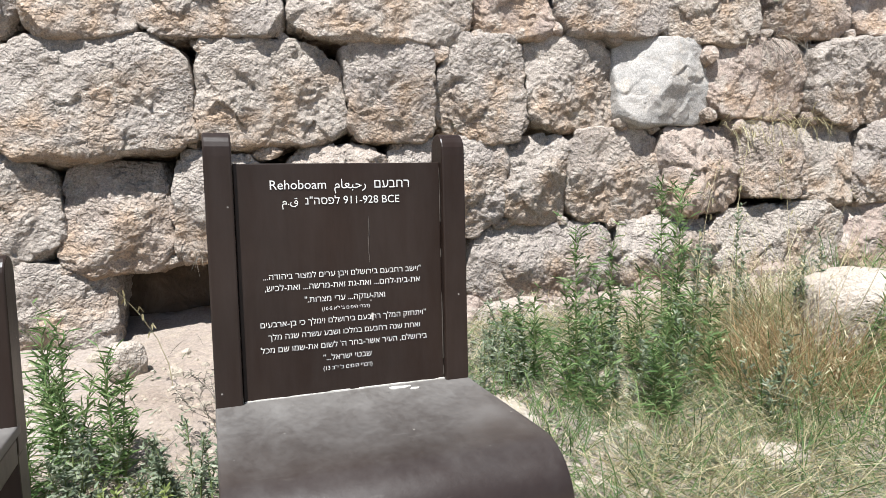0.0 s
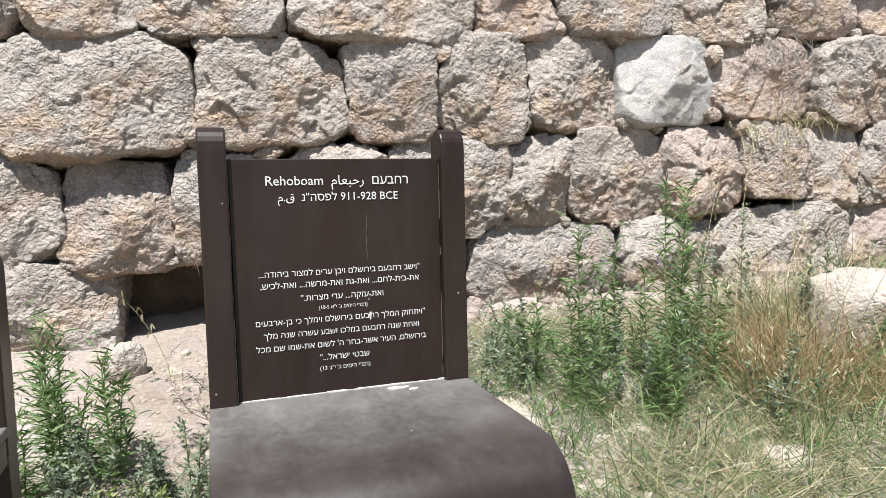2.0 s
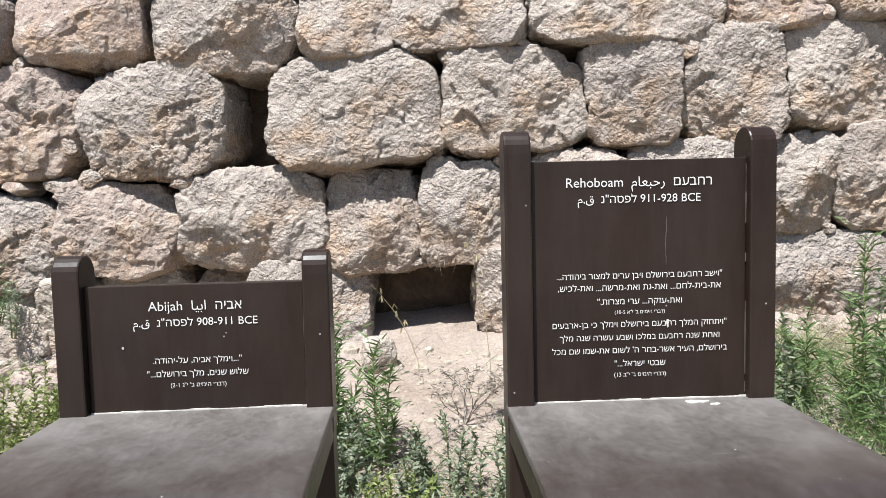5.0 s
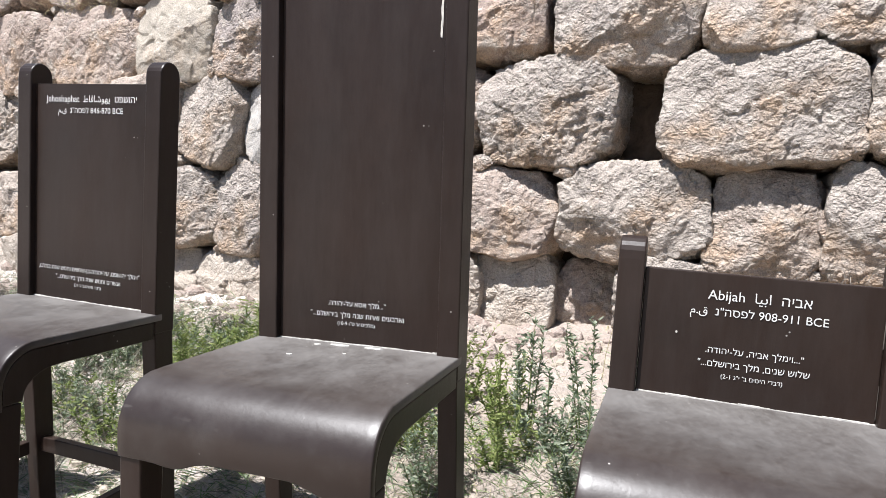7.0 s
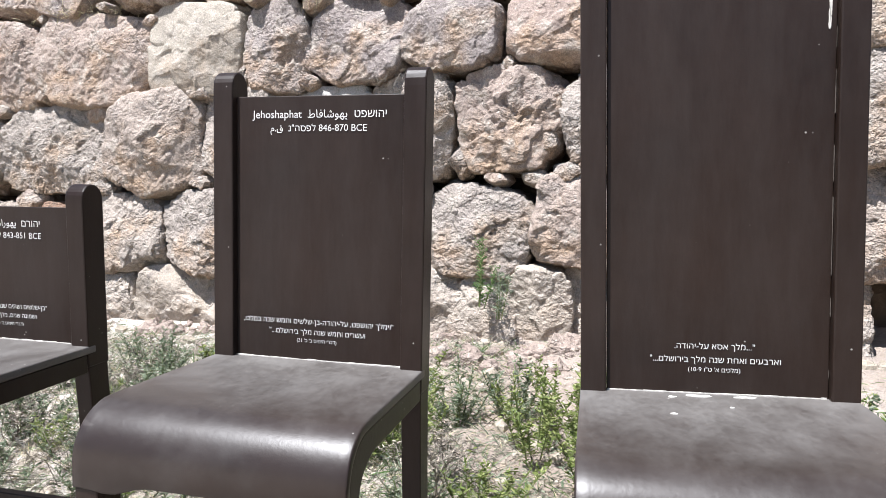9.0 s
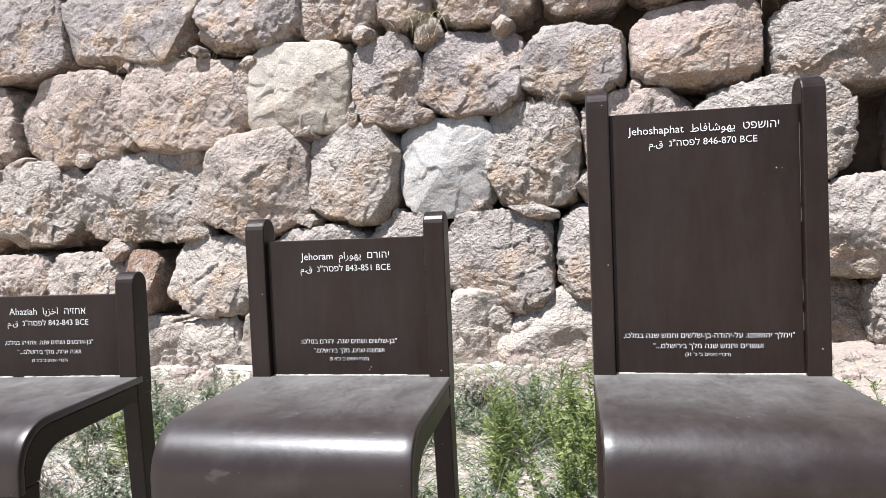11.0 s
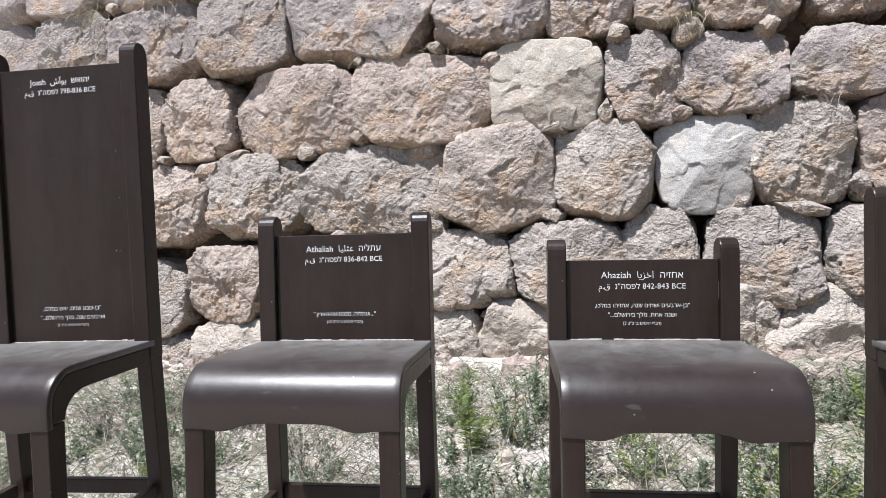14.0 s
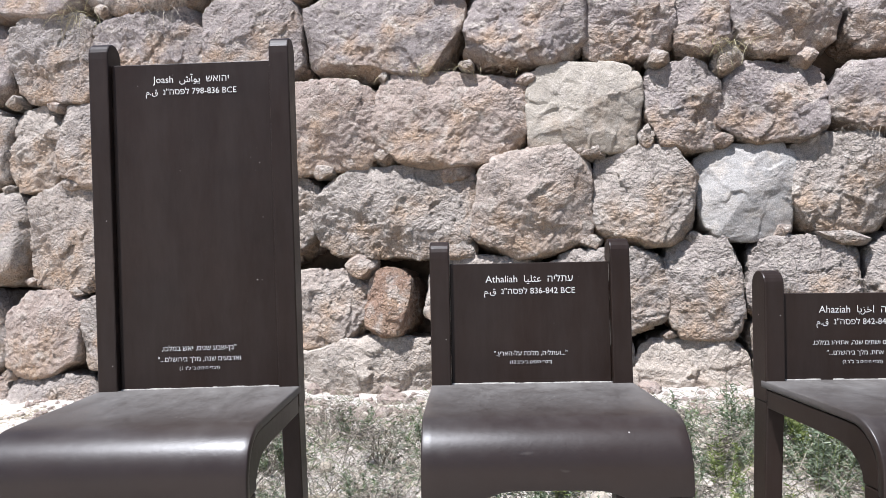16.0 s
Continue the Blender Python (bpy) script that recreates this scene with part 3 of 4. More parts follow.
# ---- the chairs ----
SEAT_Z = 0.93
SEAT_DEPTH, APRON, BEND = 0.505, 0.158, 0.11


def seat_curve(inset, n=10):
    """From the back edge forward, over the bend and down, at that depth under the top face."""
    pts = [(0.012, -inset), (-SEAT_DEPTH + BEND + 0.02, -inset)]
    for i in range(1, n + 1):
        a = i / n * math.pi / 2
        pts.append((-SEAT_DEPTH + BEND - (BEND - inset) * math.sin(a), -BEND + (BEND - inset) * math.cos(a)))
    return pts


def seat_bmesh(rng):
    bm = bmesh.new()
    xs = [-0.288 + 0.576 * i / 24 for i in range(25)]
    cut = rng.uniform(-0.03, 0.03)
    grid = []
    for x in xs:
        u = (x - cut) / 0.288
        lift = 0.016 * (1 / (1 + math.exp((abs(u) - 0.45) * 22))) - 0.006 * math.exp(-((abs(u) - 0.62) / 0.12) ** 2)
        outer = seat_curve(0.0) + [(-SEAT_DEPTH, -APRON + lift)]
        inner = seat_curve(0.022) + [(-SEAT_DEPTH + 0.022, -APRON + lift)]
        grid.append([bm.verts.new((x, y, z)) for y, z in outer + inner[::-1]])
    n = len(grid[0])
    for a, b in zip(grid, grid[1:]):
        for i in range(n):
            bm.faces.new((a[i], a[(i + 1) % n], b[(i + 1) % n], b[i]))
    bm.faces.new(grid[0][::-1])
    bm.faces.new(grid[-1])
    bmesh.ops.recalc_face_normals(bm, faces=bm.faces)
    bevel_all(bm, 0.004, 2, 0.9)
    for f in bm.faces:
        f.smooth = True
    return bm


def post_profile(top):
    pts = [(0.06, -0.06), (-0.018, -0.06), (-0.018, top - 0.05)]
    for i in range(1, 12):
        a = math.pi * i / 12
        pts.append((0.021 - 0.039 * math.cos(a), top - 0.042 + 0.042 * math.sin(a)))
    return pts + [(0.06, top - 0.05)]


def inscribed_chair(x, y, lean, back, lines, label, seed):
    """x, y: the middle of the back's front face; back: the panel's height over the seat; lines: (text, width, height over the seat, weight)."""
    rng = random.Random(seed)
    gz = smooth_ground(x, y)
    ob = new("inscribed_chair")
    tagged(ob, label, "chair", "row of inscribed chairs")
    h = SEAT_Z - gz
    ob.matrix_basis = pose(x, y, SEAT_Z, *lean) @ Matrix.Translation((0, 0, -h))

    def put(name, bm, mat=PAINT, lab="", under=None):
        bm.transform(Matrix.Translation((0, 0, h))) if under is None else None
        return part(name, bm, mat, under or ob, lab)

    panel = put("back_panel", extrude_profile([(0, -0.02), (0.024, -0.02), (0.024, back), (0, back)], -0.2295, 0.2295, 0.002))
    for s in (-1, 1):
        a, b = sorted((s * 0.2305, s * 0.287))
        put("back_post", extrude_profile(post_profile(back + 0.066), a, b, 0.004))
        put("back_leg", bar((s * 0.259, 0.021, -0.058), (s * 0.262, 0.08, -h - 0.06), (0.052, 0.074), (0.046, 0.06)))
        rail = seat_curve(0.0235)[:-1] + [(-SEAT_DEPTH + 0.0235, -BEND), (-SEAT_DEPTH + 0.0235, -APRON + 0.012), (-SEAT_DEPTH + 0.073, -APRON + 0.012)]
        rail += [(-SEAT_DEPTH + 0.074 + 0.095 * (1 - math.cos(k / 6 * math.pi / 2)), -APRON + 0.015 + 0.067 * math.sin(k / 6 * math.pi / 2)) for k in range(7)] + [(-0.019, -0.075), (-0.019, -0.0235)]
        rail = [p for p in rail if p[0] <= -0.019]
        rail = [(-0.019, -0.0235)] + rail[:-1] if rail[-1] == (-0.019, -0.0235) else rail
        a, b = sorted((s * 0.234, s * 0.2855))
        put("side_rail", extrude_profile(rail, a, b, 0.003))
        put("front_leg", bar((s * 0.258, -SEAT_DEPTH + 0.038, -APRON + 0.011), (s * 0.262, -SEAT_DEPTH + 0.02, -h - 0.10), (0.055, 0.066), (0.046, 0.052)))
        put("side_stretcher", bar((s * 0.259, 0.0, -0.52), (s * 0.259, -SEAT_DEPTH + 0.055, -0.535), (0.028, 0.045), (0.028, 0.045), 0.003))
    put("back_stretcher", bar((-0.236, 0.046, -0.515), (0.236, 0.046, -0.515), (0.028, 0.05), (0.028, 0.05), 0.003))
    put("seat", seat_bmesh(rng), SEAT_PAINT, "dusty scratched brown seat with a rolled front edge")
    joint = bmesh.new()
    px = -0.228
    while px < 0.225:
        w = rng.uniform(0.01, 0.05)
        if rng.random() < 0.96:
            t = rng.uniform(0.0014, 0.0034)
            m = Matrix.LocRotScale((px + w / 2, -t / 2 - 0.0005, t / 2), None, (w, t, t))
            bmesh.ops.create_cube(joint, size=1, matrix=m)
        px += w
    tagged(put("chipped_joint", joint, CHIP, "whitish chipped joint between seat and back"), kind="stuff")
    seam = bmesh.new()
    pz = 0.01
    while pz < back - 0.01:
        l = rng.uniform(0.01, 0.06)
        if rng.random() < 0.5:
            w = rng.uniform(0.0008, 0.0018)
            bmesh.ops.create_cube(seam, size=1, matrix=Matrix.LocRotScale((0.2288, -0.0008, min(pz + l / 2, back - 0.02)), None, (w, w, l)))
        pz += l
    tagged(put("chipped_joint", seam, SCUFF, "thin worn joint between panel and post"), kind="stuff")
    for text, width, z, weight in lines:
        lettering(text, width, 0, h + z, panel, weight)
    return ob


def title(latin, arabic, hebrew):
    return latin + "  " + arabic[::-1] + "  " + reading(hebrew)


def years(span):
    return ERA + "  " + reading('לפסה"נ') + " " + span + " BCE"


BOLD = 0.022


def sign(back, head_width, latin, arabic, hebrew, span, body):
    return [(title(latin, arabic, hebrew), head_width, back - 0.047, BOLD), (years(span), 0.262, back - 0.082, 0.004)] + [(reading(s), w, z, 0.0) for s, w, z in body]


def parent_at(ob):
    m = ob.matrix_basis @ Matrix.Translation((0, 0, 0.9))
    return min(((r[0], r[1]) for r in ROW), key=lambda p: abs(p[0] - m.translation.x))


def stain(parent, spots, upright, seed, mat=None):
    """Splashed whitish spots, a little proud of the surface."""
    rng = random.Random(seed)
    for x, a, w, l in spots:
        bm = bmesh.new()
        ring = []
        for i in range(14):
            t = 2 * math.pi * i / 14
            k = rng.uniform(0.65, 1.15)
            u, q = x + w / 2 * k * math.cos(t), a + l / 2 * k * math.sin(t)
            ring.append(bm.verts.new((u, -0.0018, q) if upright else (u, q, 0.0018)))
        bm.faces.new(ring)
        face = bmesh.ops.extrude_face_region(bm, geom=bm.faces[:])
        bmesh.ops.translate(bm, verts=[g for g in face["geom"] if isinstance(g, bmesh.types.BMVert)], vec=(0, 0.0017, 0) if upright else (0, 0, -0.0017))
        bmesh.ops.recalc_face_normals(bm, faces=bm.faces)
        bm.transform(Matrix.Translation((0, 0, SEAT_Z - smooth_ground(*parent_at(parent)))))
        part("white_stain", bm, mat or CHIP, parent, "dried whitish splash")


ROW = [
    (0.307, 1.568, (-0.3, 0.1, 5.0), 0.513, 0.31, "Rehoboam", "\uFEAD\uFEA3\uFE92\uFECC\uFE8E\uFEE1", "רחבעם", "911-928", "with a medium back and long white inscription", [
        ('"וישב רחבעם בירושלם ויבן ערים למצור ביהודה...', 0.355, 0.269), ("את-בית-לחם... ואת-גת ואת-מרשה... ואת-לכיש,", 0.35, 0.244),
        ('ואת-עזקה... ערי מצרות."', 0.182, 0.214), ("(דברי הימים ב' י\"א 10-5)", 0.108, 0.191), ('"ויתחזק המלך רחבעם בירושלם וימלך כי בן-ארבעים', 0.375, 0.165),
        ("ואחת שנה רחבעם במלכו ושבע עשרה שנה מלך", 0.345, 0.137), ("בירושלם, העיר אשר-בחר ה' לשום את-שמו שם מכל", 0.378, 0.109),
        ('שבטי ישראל..."', 0.11, 0.08), ("(דברי הימים ב' י\"ב 13)", 0.112, 0.056)]),
    (-0.642, 1.529, (-0.4, 0.1, 6.3), 0.274, 0.197, "Abijah", "\uFE8D\uFE91\uFEF4\uFE8E", "אביה", "908-911", "with a low back and white lettering", [
        ('"...וימלך אביה, על-יהודה.', 0.187, 0.11), ('שלוש שנים, מלך בירושלם..."', 0.214, 0.081), ("(דברי הימים ב' י\"ג 2-1)", 0.118, 0.056)]),
    (-1.576, 1.456, (0.4, -1.7, 6.6), 0.99, 0.19, "Asa", "\uFE81\uFEB3\uFE8E", "אסא", "867-908", "with a very tall back, white drip", [
        ('"...מלך אסא על-יהודה.', 0.166, 0.106), ('וארבעים ואחת שנה מלך בירושלם..."', 0.27, 0.076), ("(מלכים א' ט\"ו 10-9)", 0.108, 0.054)]),
    (-2.532, 1.382, (0.2, 0.3, 5.8), 0.678, 0.365, "Jehoshaphat", "\uFEF3\uFEEC\uFEEE\uFEB7\uFE8E\uFED3\uFE8E\uFEC1", "יהושפט", "846-870", "with a tall back and white lettering", [
        ('"וימלך יהושפט, על-יהודה-בן-שלשים וחמש שנה במלכו,', 0.415, 0.1), ('ועשרים וחמש שנה מלך בירושלם..."', 0.266, 0.073), ("(דברי הימים ב' כ' 31)", 0.11, 0.051)]),
    (-3.482, 1.264, (1.6, 0.1, 6.5), 0.384, 0.257, "Jehoram", "\uFEF3\uFEEC\uFEEE\uFEAD\uFE8D\uFEE1", "יהורם", "843-851", "with a fairly low back and white lettering", [
        ('"בן-שלשים ושתים שנה, יהורם במלכו:', 0.28, 0.097), ('ושמונה שנים, מלך בירושלם."', 0.206, 0.071), ("(דברי הימים ב' כ\"א 5)", 0.114, 0.047)]),
    (-4.418, 1.139, (1.3, 0.4, 11.0), 0.247, 0.247, "Ahaziah", "\uFE8D\uFEA7\uFEB0\uFEF3\uFE8E", "אחזיה", "842-843", "with the lowest back and white lettering", [
        ('"בן-ארבעים ושתים שנה, אחזיהו במלכו,', 0.286, 0.106), ('ושנה אחת, מלך בירושלם..."', 0.205, 0.077), ("(דברי הימים ב' כ\"ב 2)", 0.115, 0.051)]),
    (-5.35, 0.986, (0.3, -0.3, 8.4), 0.347, 0.252, "Athaliah", "\uFECB\uFE9C\uFEE0\uFEF4\uFE8E", "עתליה", "836-842", "with a low back and short inscription", [
        ('"...ועתליה, מלכת על-הארץ."', 0.21, 0.086), ("(דברי הימים ב' כ\"ב 12)", 0.12, 0.061)]),
    (-6.286, 0.811, (2.1, -1.05, 9.5), 0.936, 0.22, "Joash", "\uFEF3\uFEEE\uFE81\uFEB5", "יהואש", "798-836", "with a high back and white lettering", [
        ('"בן-שבע שנים, יאש במלכו,', 0.215, 0.115), ('וארבעים שנה, מלך בירושלם..."', 0.238, 0.084), ("(דברי הימים ב' כ\"ד 1)", 0.115, 0.058)]),
]
CHAIRS = []
for n, (x, y, lean, back, hw, latin, arabic, hebrew, span, trait, body) in enumerate(ROW):
    CHAIRS.append(inscribed_chair(x, y, lean, back, sign(back, hw, latin, arabic, hebrew, span, body), "dark brown painted chair " + trait, 300 + n))


stain(CHAIRS[0], [(0.06, 0.165, 0.006, 0.02)], True, 1)
stain(CHAIRS[0], [(0.058, 0.372, 0.0022, 0.04), (0.056, 0.335, 0.0016, 0.05), (0.057, 0.30, 0.0018, 0.02)], True, 10, SCUFF)
stain(CHAIRS[0], [(0.11, -0.03, 0.05, 0.022), (0.14, -0.05, 0.025, 0.012)], False, 2)
stain(CHAIRS[2], [(0.216, 0.845, 0.007, 0.1), (0.215, 0.795, 0.006, 0.05)], True, 3)
stain(CHAIRS[2], [(-0.03, -0.025, 0.06, 0.02), (0.06, -0.022, 0.05, 0.015), (-0.09, -0.04, 0.02, 0.012), (-0.1, -0.16, 0.016, 0.009), (0.02, -0.1, 0.01, 0.007)], False, 4)
stain(CHAIRS[1], [(-0.155, 0.14, 0.004, 0.006)], True, 6)

# ---- plants ----
def ribbon(rng, verts, faces, base, way, length, width, bend, segments=3):
    """A tapering leaf or blade: a bent strip that ends in a point."""
    way = way.normalized()
    side = way.cross(Vector((rng.uniform(-1, 1), rng.uniform(-1, 1), rng.uniform(-0.3, 1))))
    side = side.normalized() if side.length > 1e-4 else Vector((1, 0, 0))
    k = len(verts)
    p = Vector(base)
    for i in range(segments):
        w = width * (1 - 0.75 * abs(i / segments - 0.35)) / 2
        verts.append(p - side * w)
        verts.append(p + side * w)
        way = (way + bend / segments).normalized()
        p = p + way * (length / segments)
    verts.append(p)
    for i in range(segments - 1):
        a = k + 2 * i
        faces.append((a, a + 1, a + 3, a + 2))
    a = k + 2 * (segments - 1)
    faces.append((a, a + 1, a + 2))


def tube(verts, faces, pts, r0, r1, sides=4):
    k = len(verts)
    n = len(pts)
    for i, p in enumerate(pts):
        r = r0 + (r1 - r0) * i / (n - 1)
        for s in range(sides):
            a = 2 * math.pi * s / sides
            verts.append(Vector(p) + Vector((r * math.cos(a), r * math.sin(a), 0)))
    for i in range(n - 1):
        for s in range(sides):
            a, b = k + i * sides + s, k + i * sides + (s + 1) % sides
            faces.append((a, b, b + sides, a + sides))


def plant_part(name, verts, faces, mat, parent):
    ob = new(name, mesh_of(name, verts, faces, mat))
    ob.parent = parent
    return ob


def leafy_weed(x, y, height, stems, spread, leaf, width, mat, label, seed, density=1.0, droop=-0.3, name="leafy_weed", z=None, side=0.25):
    """Upright stems set round with narrow leaves."""
    rng = random.Random(seed)
    ob = tagged(new(name), label, "weed", "weeds by the wall")
    ob.matrix_basis = pose(x, y, ground_z(x, y) - 0.01 if z is None else z)
    sv, sf, lv, lf = [], [], [], []
    for s in range(stems):
        h = height * (1.0 if s == 0 else rng.uniform(0.45, 0.95))
        a = rng.uniform(0, 2 * math.pi)
        d = spread * (0.15 if s == 0 else rng.uniform(0.3, 1))
        foot = Vector((d * 0.35 * math.cos(a), d * 0.35 * math.sin(a), 0))
        tip = Vector((d * math.cos(a), d * math.sin(a), h))
        mid = (foot + tip) / 2 + Vector((rng.uniform(-1, 1), rng.uniform(-1, 1), 0)) * 0.04 * h
        pts = [foot.lerp(mid, t).lerp(mid.lerp(tip, t), t) for t in (0, 0.2, 0.4, 0.6, 0.8, 1)]
        tube(sv, sf, pts, 0.0028 + 0.002 * h, 0.001)
        n = int(h * 95 * density) + 10
        for i in range(n):
            t = 0.08 + 0.92 * (i + rng.random()) / n
            p = foot.lerp(mid, t).lerp(mid.lerp(tip, t), t)
            b = rng.uniform(0, 2 * math.pi)
            up = 0.45 + 1.1 * t ** 2
            way = Vector((math.cos(b), math.sin(b), up))
            if rng.random() < side:
                q = p + way.normalized() * leaf * rng.uniform(0.6, 1.6)
                tube(sv, sf, [p, q], 0.0012, 0.0007, 3)
                for _ in range(4):
                    c = rng.uniform(0, 2 * math.pi)
                    ribbon(rng, lv, lf, p.lerp(q, rng.uniform(0.3, 1)), Vector((math.cos(c), math.sin(c), rng.uniform(0, 1))), leaf * rng.uniform(0.4, 0.8), width, Vector((0, 0, droop)), 3)
            size = leaf * rng.uniform(0.6, 1.15) * (1.1 - 0.5 * t)
            ribbon(rng, lv, lf, p, way, size, width * rng.uniform(0.7, 1.2), Vector((0, 0, droop)), 3)
    tagged(plant_part("stem", sv, sf, STEM, ob), kind="stuff")
    tagged(plant_part("foliage", lv, lf, mat, ob), kind="stuff")
    return ob


def grass_clump(x, y, height, blades, radius, mat, label, seed, width=0.004, ears=0.0, name="grass_clump", lean=0.35, ear_mat=None):
    """A tuft of blades, some with drooping ears."""
    rng = random.Random(seed)
    ob = tagged(new(name), label, "grass", "grass clumps")
    ob.matrix_basis = pose(x, y, ground_z(x, y) - 0.01)
    v, f, ev, ef = [], [], [], []
    for _ in range(blades):
        a, d = rng.uniform(0, 2 * math.pi), radius * math.sqrt(rng.random())
        base = Vector((d * math.cos(a), d * math.sin(a), smooth_ground(x + d * math.cos(a), y + d * math.sin(a)) - smooth_ground(x, y)))
        way = Vector((math.cos(a) * lean * rng.uniform(0.1, 1) + rng.gauss(0, 0.2), math.sin(a) * lean * rng.uniform(0.1, 1) + rng.gauss(0, 0.2), 1))
        length = height * rng.uniform(0.4, 1.0)
        bend = Vector((rng.gauss(0, 0.55), rng.gauss(0, 0.55), -rng.uniform(0, 0.9)))
        ribbon(rng, v, f, base, way, length, width * rng.uniform(0.6, 1.2), bend, 4)
        if rng.random() < ears:
            tip = v[-1]
            for _ in range(rng.randint(3, 7)):
                c = rng.uniform(0, 2 * math.pi)
                ribbon(rng, ev, ef, tip - Vector((0, 0, rng.uniform(0, 0.09))), Vector((math.cos(c) * 0.7, math.sin(c) * 0.7, -0.4)), rng.uniform(0.018, 0.03), 0.005, Vector((0, 0, -0.4)), 2)
    tagged(plant_part("tuft", v, f, mat, ob), kind="stuff")
    if ev:
        tagged(plant_part("seed_head", ev, ef, ear_mat or mat, ob), kind="stuff")
    return ob


FRESH_WEED = "fresh green upright weed with narrow leaves in dusty ground"
SAGE_WEED = "grey-green bushy weed with small leaves in dusty ground"
for n, (x, y, h, stems, spread, kind) in enumerate([
        (-0.60, 2.66, 0.58, 8, 0.15, "g"), (-0.42, 2.6, 0.47, 8, 0.17, "g"), (-0.68, 2.5, 0.36, 7, 0.16, "g"), (-0.52, 2.42, 0.3, 7, 0.16, "s"), (-0.14, 2.46, 0.3, 7, 0.16, "s"), (-0.28, 2.4, 0.24, 6, 0.14, "s"),
        (1.45, 2.76, 0.78, 3, 0.07, "g"), (1.90, 2.75, 0.92, 4, 0.12, "g"), (1.76, 2.7, 0.55, 4, 0.16, "g"), (1.55, 2.62, 0.36, 5, 0.2, "s"), (1.82, 2.55, 0.42, 6, 0.2, "s"), (1.45, 2.62, 0.4, 5, 0.18, "g"), (1.2, 2.85, 0.34, 5, 0.15, "s"), (3.2, 2.5, 0.5, 7, 0.22, "s"), (3.35, 2.8, 0.6, 7, 0.2, "g"), (2.9, 2.25, 0.4, 6, 0.2, "s"), (2.02, 2.85, 0.6, 4, 0.16, "s"), (2.2, 2.95, 0.62, 5, 0.16, "s"), (2.78, 2.8, 0.6, 6, 0.2, "s"), (2.5, 3.0, 0.7, 5, 0.18, "s"), (1.58, 2.9, 0.45, 5, 0.16, "s"),
        (1.15, 3.1, 0.25, 6, 0.14, "s"), (1.36, 3.25, 0.3, 6, 0.16, "s"), (1.0, 2.75, 0.28, 5, 0.12, "s"), (3.3, 2.35, 0.7, 8, 0.22, "s"), (3.1, 2.15, 0.5, 7, 0.2, "s"), (1.68, 2.45, 0.45, 6, 0.2, "g"), (2.02, 2.62, 0.5, 6, 0.2, "g"), (1.32, 2.95, 0.4, 6, 0.16, "g"), (1.72, 2.9, 0.6, 5, 0.18, "g"), (2.15, 2.3, 0.35, 6, 0.2, "s"), (2.75, 2.4, 0.5, 6, 0.2, "g"),
        (-1.46, 2.6, 0.5, 5, 0.12, "s"), (-1.2, 2.62, 0.5, 5, 0.14, "s"), (-1.33, 2.5, 0.34, 6, 0.16, "s"), (-1.02, 2.5, 0.36, 5, 0.14, "s"), (-0.86, 2.62, 0.4, 5, 0.12, "g"),
        (-3.34, 2.44, 0.45, 6, 0.16, "g"), (-3.06, 2.66, 0.4, 6, 0.16, "g"), (-3.2, 2.85, 0.3, 5, 0.12, "s"), (-2.9, 2.35, 0.35, 6, 0.18, "g"),
        (-5.38, 2.7, 0.34, 5, 0.12, "s"), (-5.29, 2.4, 0.42, 6, 0.16, "g"), (-5.1, 2.55, 0.35, 6, 0.18, "s"), (-4.98, 2.72, 0.4, 6, 0.14, "s"),
        (-7.15, 2.05, 0.34, 7, 0.18, "s"), (-7.0, 2.3, 0.3, 6, 0.18, "s"), (-4.1, 2.5, 0.34, 6, 0.18, "s"), (-3.9, 2.8, 0.45, 6, 0.14, "s"), (-4.39, 2.85, 0.34, 5, 0.14, "s")]):
    if kind == "g":
        leafy_weed(x, y, h, stems, spread, 0.085, 0.0065, GREEN if x > -2 else LIME, FRESH_WEED, 500 + n)
    else:
        leafy_weed(x, y, h, stems, spread, 0.04, 0.008, SAGE, SAGE_WEED, 500 + n, 1.0, -0.2, "bushy_weed", None, 0.4)

for n, (x, y, h, count, r) in enumerate([(2.27, 2.8, 0.75, 150, 0.26), (2.6, 2.75, 0.85, 170, 0.3), (2.42, 2.55, 0.6, 200, 0.3), (2.95, 2.55, 0.55, 160, 0.35), (2.1, 2.45, 0.45, 160, 0.3),
                                         (2.55, 2.62, 0.42, 260, 0.22), (2.7, 2.95, 0.9, 120, 0.25), (2.3, 3.1, 0.8, 90, 0.25), (3.05, 3.1, 0.8, 90, 0.3), (2.3, 2.5, 0.5, 300, 0.2), (2.62, 2.6, 0.55, 300, 0.2), (2.45, 2.42, 0.42, 260, 0.18), (2.85, 2.2, 0.6, 110, 0.25), (2.62, 2.1, 0.5, 110, 0.25), (2.02, 1.92, 0.3, 130, 0.22), (1.8, 1.95, 0.26, 120, 0.25), (1.55, 2.1, 0.26, 120, 0.25), (2.35, 2.0, 0.4, 120, 0.25), (3.2, 2.3, 0.75, 120, 0.25)]):
    grass_clump(x, y, h, count, r, RUST if n in (2, 5, 9, 10, 11) else STRAW, "tall dry straw-coloured grass clump", 700 + n, 0.0028, 0.14, "dry_grass_clump", 1.0, STRAW)
